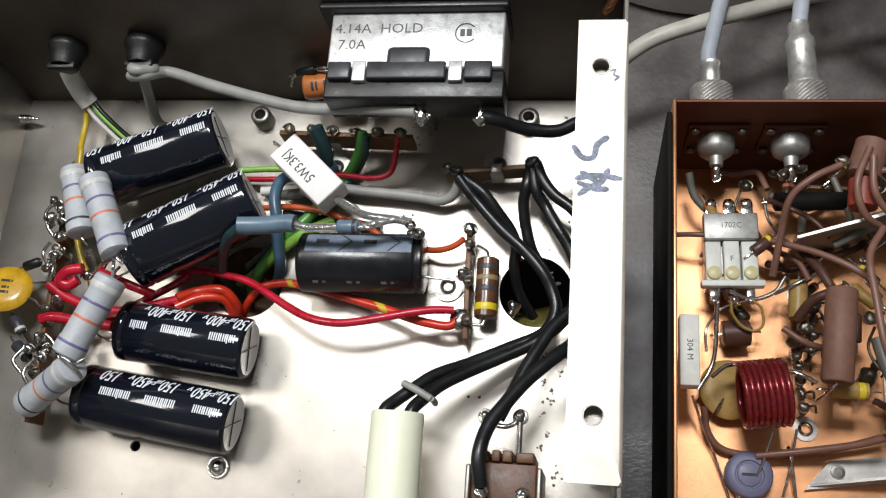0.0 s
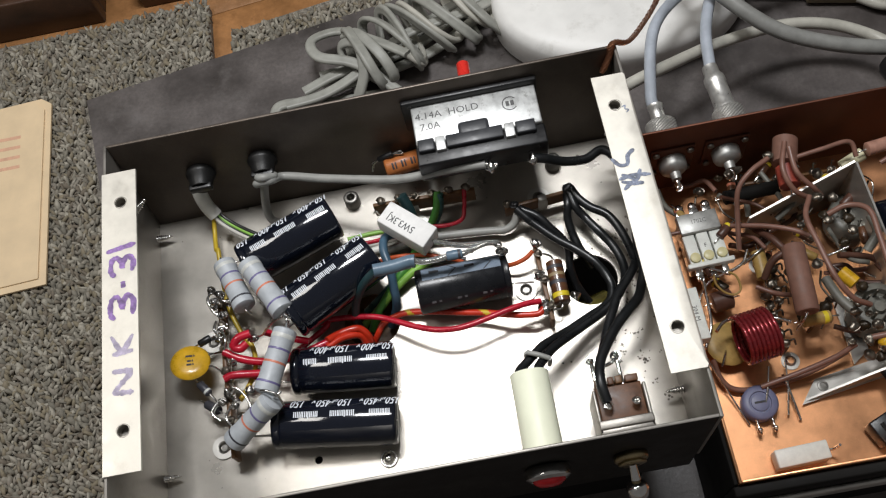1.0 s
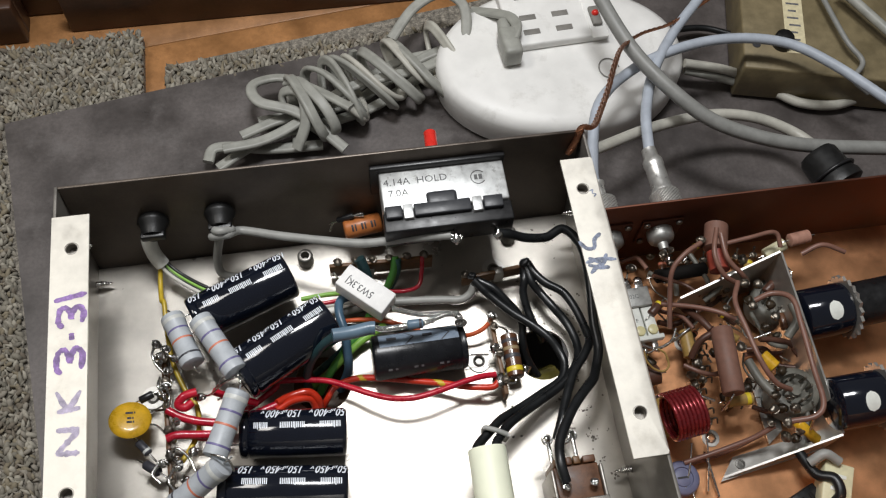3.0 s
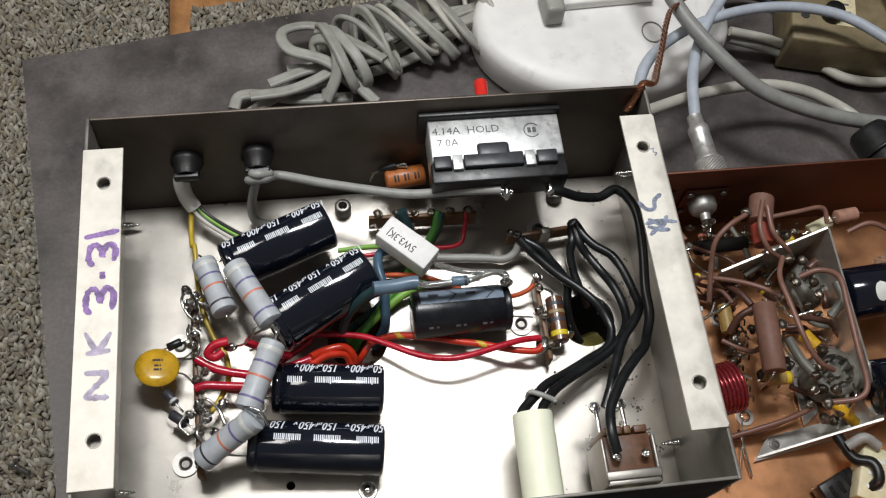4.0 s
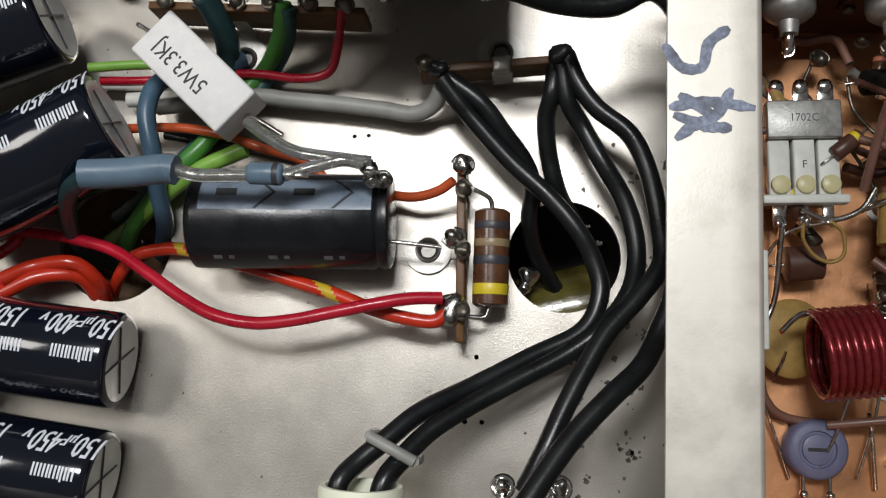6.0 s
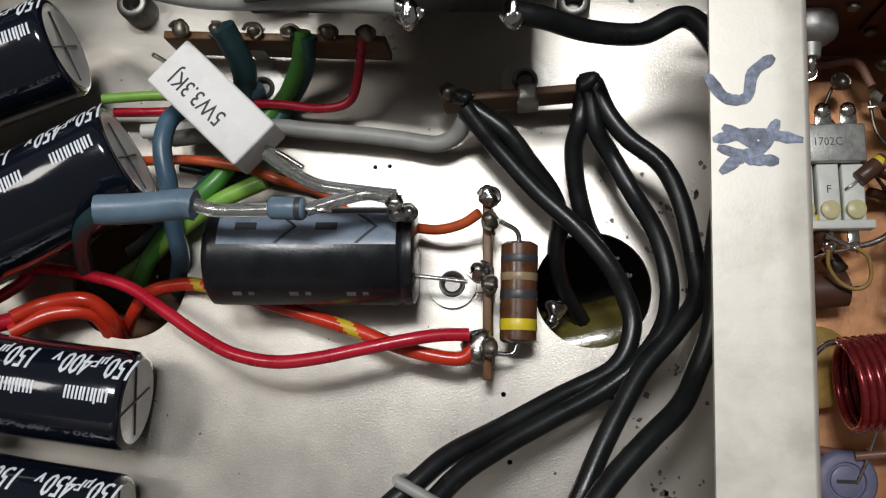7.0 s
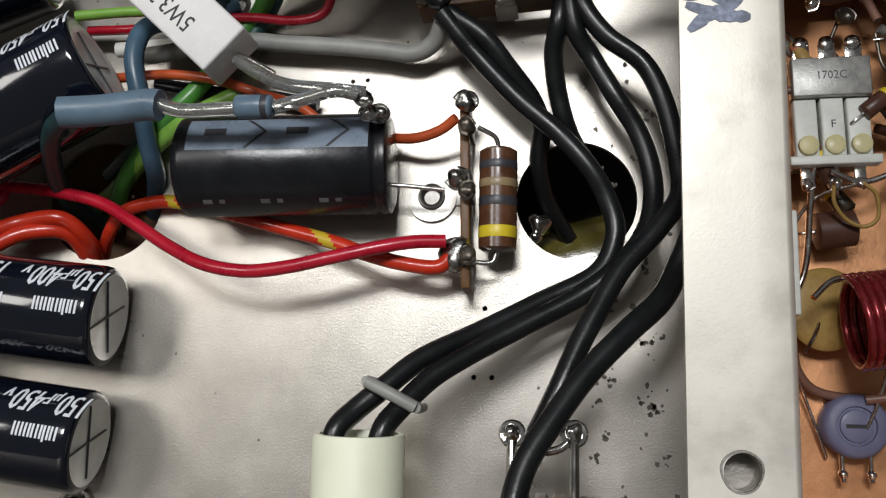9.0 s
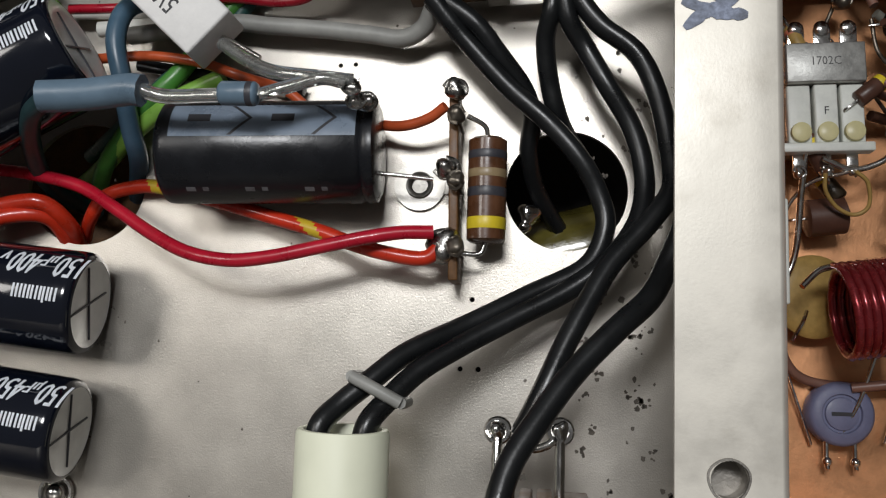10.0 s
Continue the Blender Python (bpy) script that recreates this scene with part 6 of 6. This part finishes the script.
# manila envelope and red handle
env = thing("envelope", "manila envelope with faint red print on the rug", "envelope", (-150, 206, TABLE + 1))
bm = bmesh.new(); plate(bm, [(-215, 268), (-121, 273), (-114.5, 268), (-115.2, 145), (-215, 140)], [], TABLE + 1, TABLE + 2.6); cpart("sheet", bm, "paper", env)
bm = bmesh.new(); plate(bm, [(-215, 265), (-124, 270), (-118.5, 264), (-119.5, 149), (-215, 144)], [], TABLE + 2.7, TABLE + 3.6); cpart("flap", bm, "paper", env)
bm = bmesh.new()
for y in (225, 232, 239, 246):
    box(bm, (-160, y, TABLE + 3.6), (-133, y + 2.2, TABLE + 3.66))
cpart("print", bm, "redfaint", env, "faint red print", False)
wire("pliers", [(-150, 20, TABLE + 5), (-120, 16, TABLE + 6), (-112, 6, TABLE + 6), (-118, -20, TABLE + 5)], 4.5, "redplastic", "red plastic-coated arm of pliers on the rug")
s = thing("screw", "loose dark wood screw on the rug", "screw", m=along((-80.6, 35.7, -108.0), (-73.2, 30.8, -108.0)))
bm = bmesh.new(); lathe(bm, [(0, 0), (0, 3), (1.2, 2.6), (2, 1.4), *[(2 + 0.45 * k, 1.4 if k % 2 else 1.0) for k in range(1, 16)], (10.5, 0)], 14); part("thread", bm, "steel", s)

# ---- coiled power cord ----
ax0, ax1 = Vector((59.4, 232.5, -96.0)), Vector((184.3, 280.8, -96.0))
ex = (ax1 - ax0).normalized(); ey = Vector((0, 0, 1)).cross(ex); ez = Vector((0, 0, 1))


def cordpts(turns, r0, a0, x0, x1, wob):
    out = []
    rg = random.Random(int(a0 * 100))
    L = (ax1 - ax0).length
    nn = int(turns * 8)
    for k in range(nn + 1):
        a = a0 + 2 * math.pi * k / 8
        r = r0 * (1 + 0.16 * math.sin(k * 0.9 + a0))
        out.append(ax0 + ex * (L * (x0 + (x1 - x0) * k / nn) + 5 * math.sin(k * 0.7) * wob) + ey * (r * 1.15 * math.cos(a)) + ez * (r * 0.62 * math.sin(a)))
    return out


cord = thing("extension_lead", "coiled grey ribbed power cord lying on the mat", "cord", ax0)
for k, (tn, r0, a0, x0, x1) in enumerate(((4.5, 19, 0.3, 0.18, 0.78), (3.6, 17, 2.2, 0.35, 1.02), (2.4, 20, 4.0, 0.1, 0.5))):
    bm = bmesh.new()
    tube(bm, cordpts(tn, r0, a0, x0, x1, 1), 3.2, 16, 4, flat=0.68, pinch=0.4)
    cpart("coil", bm, "cordgrey" if k != 1 else "cordpale", cord)
for k, (off, x0, x1, dz) in enumerate(((-6, -0.25, 1.05, -8), (2, -0.1, 1.1, -6), (8, 0.0, 1.0, -9), (-2, -0.2, 0.9, 1))):
    L = (ax1 - ax0).length
    bm = bmesh.new()
    tube(bm, [ax0 + ex * (L * (x0 + (x1 - x0) * i / 7)) + ey * (off + 4 * math.sin(i * 1.3 + k)) + ez * (dz + 2 * math.sin(i + k)) for i in range(8)], 3.2, 16, 6, flat=0.68, pinch=0.4)
    cpart("strand", bm, "cordgrey", cord)
for pts in ([(103.5, 216.1, -100.0), (80.0, 238.2, -92.0), (57.9, 247.6, -90.0), (54.7, 261.7, -92.0), (72.1, 266.0, -94.0), (91.3, 250.1, -88.0), (109.5, 234.3, -86.0)], [(24.9, 219.8, -104.0), (28.6, 228.3, -104.0), (41.7, 228.2, -104.0), (61.0, 225.5, -106.0), (90.8, 224.4, -106.0)],
            [(76.0, 219.6, -100.0), (82.5, 228.6, -90.0), (83.4, 240.1, -84.0), (79.9, 250.0, -86.0), (71.3, 253.5, -92.0), (73.4, 245.3, -98.0), (97.6, 224.2, -104.0)], [(139.0, 283.6, -90.0), (155.5, 302.5, -86.0), (174.2, 309.8, -84.0), (185.8, 294.9, -84.0), (178.6, 258.8, -92.0), (172.3, 248.1, -102.0)],
            [(190.6, 299.5, -90.0), (207.7, 283.5, -78.0), (211.5, 270.5, -72.0), (207.8, 260.4, -72.0)]):
    bm = bmesh.new(); tube(bm, pts, 3.3, 16, 7, flat=0.7, pinch=0.4); cpart("loop", bm, "cordgrey", cord)
pl = thing("mains_plug", "grey moulded mains plug in the outlet hub", "plug", m=along((204.9, 269.6, -70.0), (206.3, 248.5, -70.0)))
bm = bmesh.new(); box(bm, (0, -5, -14), (20, 6, 0), 2.5, segs=3); part("body", bm, "cordgrey", pl)
bm = bmesh.new(); lathe(bm, [(-8, 3), (-6, 3.4), (0, 4.6), (2, 4.6)], 16, Matrix.Translation((0, 0, -6))); part("strain_relief", bm, "cordgrey", pl)

# ---- white outlet hub ----
hc = Vector((238.4, 258.4, -95.0))
hub = thing("outlet_hub", "white oval outlet hub with raised socket plate", "outlet", (hc.x, hc.y, TABLE))
bm = bmesh.new()
lathe(bm, [(0, 0), (0, 60), (3, 62), (19, 62), (23, 60.5), (25.5, 57), (26.6, 50), (27, 0)], 64, Matrix.Rotation(radians(-90), 4, "Y"))
bmesh.ops.scale(bm, vec=(1.22, 0.87, 1), verts=bm.verts[:])
part("housing", bm, "white_plastic", hub)
m = Matrix.Translation((-9, 15, 27)) @ Matrix.Rotation(radians(3), 4, "Z")
bm = bmesh.new(); box(bm, (-22, -12, 0), (38, 40, 6), 1.2, m); sp = part("socket_plate", bm, "white_plastic", hub)
for x in (-8, 12):
    for y in (-3, 8, 24):
        bm = bmesh.new(); box(bm, (x - 5, y - 2, 5.9), (x + 5, y + 2, 6.25), 0.2, m); part("slot", bm, "slotgrey", sp)
bm = bmesh.new(); box(bm, (27, -14, 5.9), (37, 26, 6.4), 0.5, m); part("switch_plate", bm, "white_plastic", sp)
bm = bmesh.new(); box(bm, (29, -6, 6.3), (35, 8, 9), 1, m); part("rocker", bm, "slotgrey", sp)
bm = bmesh.new(); ball(bm, m @ Vector((32, 2, 9)), 2.2, 12); part("neon", bm, "redplastic", sp, "red neon lens")
bm = bmesh.new(); tube(bm, [(25 + 6 * math.cos(a), -16 + 7 * math.sin(a), 27.4) for a in [k * 0.45 for k in range(13)]], 0.35, 6, 3); part("scratch", bm, "slotgrey", hub)

# ---- olive box ----
ob_c = Vector((390.4, 246.1, -82.0))
ov = thing("olive_box", "olive painted metal box with cream printed label", "box", (ob_c.x, ob_c.y, TABLE))
m = Matrix.Rotation(radians(-14), 4, "Z")
bm = bmesh.new(); box(bm, (-42, -26, 2), (70, 70, 30), 1.5, m); part("case", bm, "olive", ov)
bm = bmesh.new(); box(bm, (-16, -12, 30), (-4, 60, 30.2), 0, m); lb = part("label", bm, "cream", ov, "cream paper label")
bm = bmesh.new()
for k in range(11):
    box(bm, (-14 + (k % 2), -8 + 5.6 * k, 30.2), (-6 - (k % 3), -6.6 + 5.6 * k, 30.26), 0, m)
part("label_print", bm, "greyprint", lb, "small dark print", False)
bm = bmesh.new(); lathe(bm, [(0, 5.8), (2, 6.2), (7, 5.6), (8, 4.8), (8, 0)], 28, m @ Matrix.Translation((-19, -6, 30)) @ Matrix.Rotation(radians(-90), 4, "Y")); part("knob", bm, "rubber", ov, "black round knob")
bm = bmesh.new(); lathe(bm, [(0, 2.6), (0.4, 2.4), (0.4, 0)], 16, m @ Matrix.Translation((-34, -8, 30)) @ Matrix.Rotation(radians(-90), 4, "Y")); part("hole_plug", bm, "ink", ov)

# ---- loose cables behind ----
for pts, r, mt, lab in (
    ([(186.0, 152.0, -72.0), (205.0, 163.0, -62.0), (224.5, 169.9, -60.0), (241.9, 176.2, -62.0), (272.6, 188.8, -70.0), (309.6, 196.7, -76.0), (337.3, 194.0, -80.0), (359.2, 183.3, -84.0), (368.6, 166.0, -80.0)], 3.2, "cordpale", "pale grey cable over the bench mat"),
    ([(251.3, 269.2, -40.0), (255.4, 249.8, -42.0), (265.5, 222.0, -46.0), (282.1, 196.2, -50.0), (301.5, 179.3, -56.0), (328.1, 167.5, -60.0), (355.7, 160.5, -62.0), (395.6, 153.9, -62.0)], 4.0, "cablegrey", "thick grey cable swinging over the others"),
    ([(228.5, 147, -55.3), (228.4, 158, -54.8), *[(240.4, 196.8, -54.0), (269.1, 222.8, -60.0), (303.0, 235.5, -62.0), (335.3, 238.9, -64.0), (363.9, 231.3, -64.0), (385.2, 213.4, -64.0), (408.6, 184.7, -64.0)]], 3.0, "cableblue", "light blue-grey coax cable in a wide arc"),
    ([(260.3, 163.6, -54.7), *[(264.6, 188.2, -54.0), (277.7, 217.7, -60.0), (296.3, 243.8, -60.0), (318.0, 266.5, -60.0)]], 3.0, "cableblue", "blue-grey coax cable rising from its plug"),
    ([(312.8, 245.5, -92.0), (336.2, 241.4, -96.0), (353.9, 235.4, -100.0)], 2.8, "cordpale", "pale cord leaving the outlet hub"),
    ([(314.3, 244.8, -98.0), (337.4, 238.9, -102.0), (354.3, 232.3, -104.0)], 2.8, "cordgrey", "grey cord leaving the outlet hub"),
    ([(371.4, 226.0, -106.0), (383.2, 217.2, -106.0), (403.7, 212.9, -106.0), (427.3, 216.8, -106.0), (447.9, 212.1, -106.0)], 3.0, "cordpale", "pale cord looping past the olive box"),
    ([(401.7, 278.0, -74.0), (405.5, 237.7, -74.0), (411.2, 221.7, -76.0), (403.1, 211.7, -78.0), (412.2, 204.7, -84.0)], 1.6, "cablegrey", "thin dark cord over the olive box"),
    ([(412.8, 273.0, -70.0), (432.9, 237.0, -72.0)], 3.0, "cordgrey", "grey cord over the olive box"),
    ([(303.2, 276.2, -100.0), (335.3, 280.2, -104.0), (355.5, 272.2, -104.0)], 2.0, "blackwire", "thin black cord between hub and box"),
):
    wire("cable", pts, r, mt, lab, segs=10)
braid = [(188.5, 110.0, 44.0), (191.5, 112.6, 50.0), (193.0, 114.4, 55.0), (200.6, 120.0, 46.0), (212.6, 140.8, 25.0), (228.2, 169.6, 0.0), (243.7, 200.1, -22.0), (256.6, 221.8, -38.0), (273.9, 238.2, -50.0), (292.7, 247.0, -56.0), (308.4, 257.0, -60.0), (328.1, 269.2, -62.0)]
bs_ = smooth_path(braid, 14)
bt = thing("earth_braid", "twisted bare copper earth wire", "wire", braid[0])
for s in range(3):
    bm = bmesh.new()
    tube(bm, [p + Vector((math.cos(k * 0.8 + s * 2.1), math.sin(k * 0.8 + s * 2.1), math.cos(k * 0.8 + s * 2.1 + 1)))* 0.8 for k, p in enumerate(bs_)], 0.75, 6, 1, smooth=False)
    cpart("strand", bm, "braid", bt)
# black moulded cable plug behind the copper wall
kp = thing("cable_plug", "black moulded round plug behind the copper wall", "plug", m=Matrix.Translation((355.5, 144.1, -60.0)) @ Matrix.Rotation(radians(-70), 4, "Z") @ Matrix.Diagonal((0.8, 0.8, 0.8, 1)))
bm = bmesh.new(); lathe(bm, [(-14, 0), (-14, 11), (-11, 13), (6, 14), (9, 15.5), (14, 15.5), (15, 14), (15, 0)], 36); part("body", bm, "rubber", kp)
bm = bmesh.new(); tube(bm, [(4, 15 * math.cos(a), 15 * math.sin(a)) for a in [k * 0.4 for k in range(17)]], 1.3, 7, 2); part("ring", bm, "black", kp)
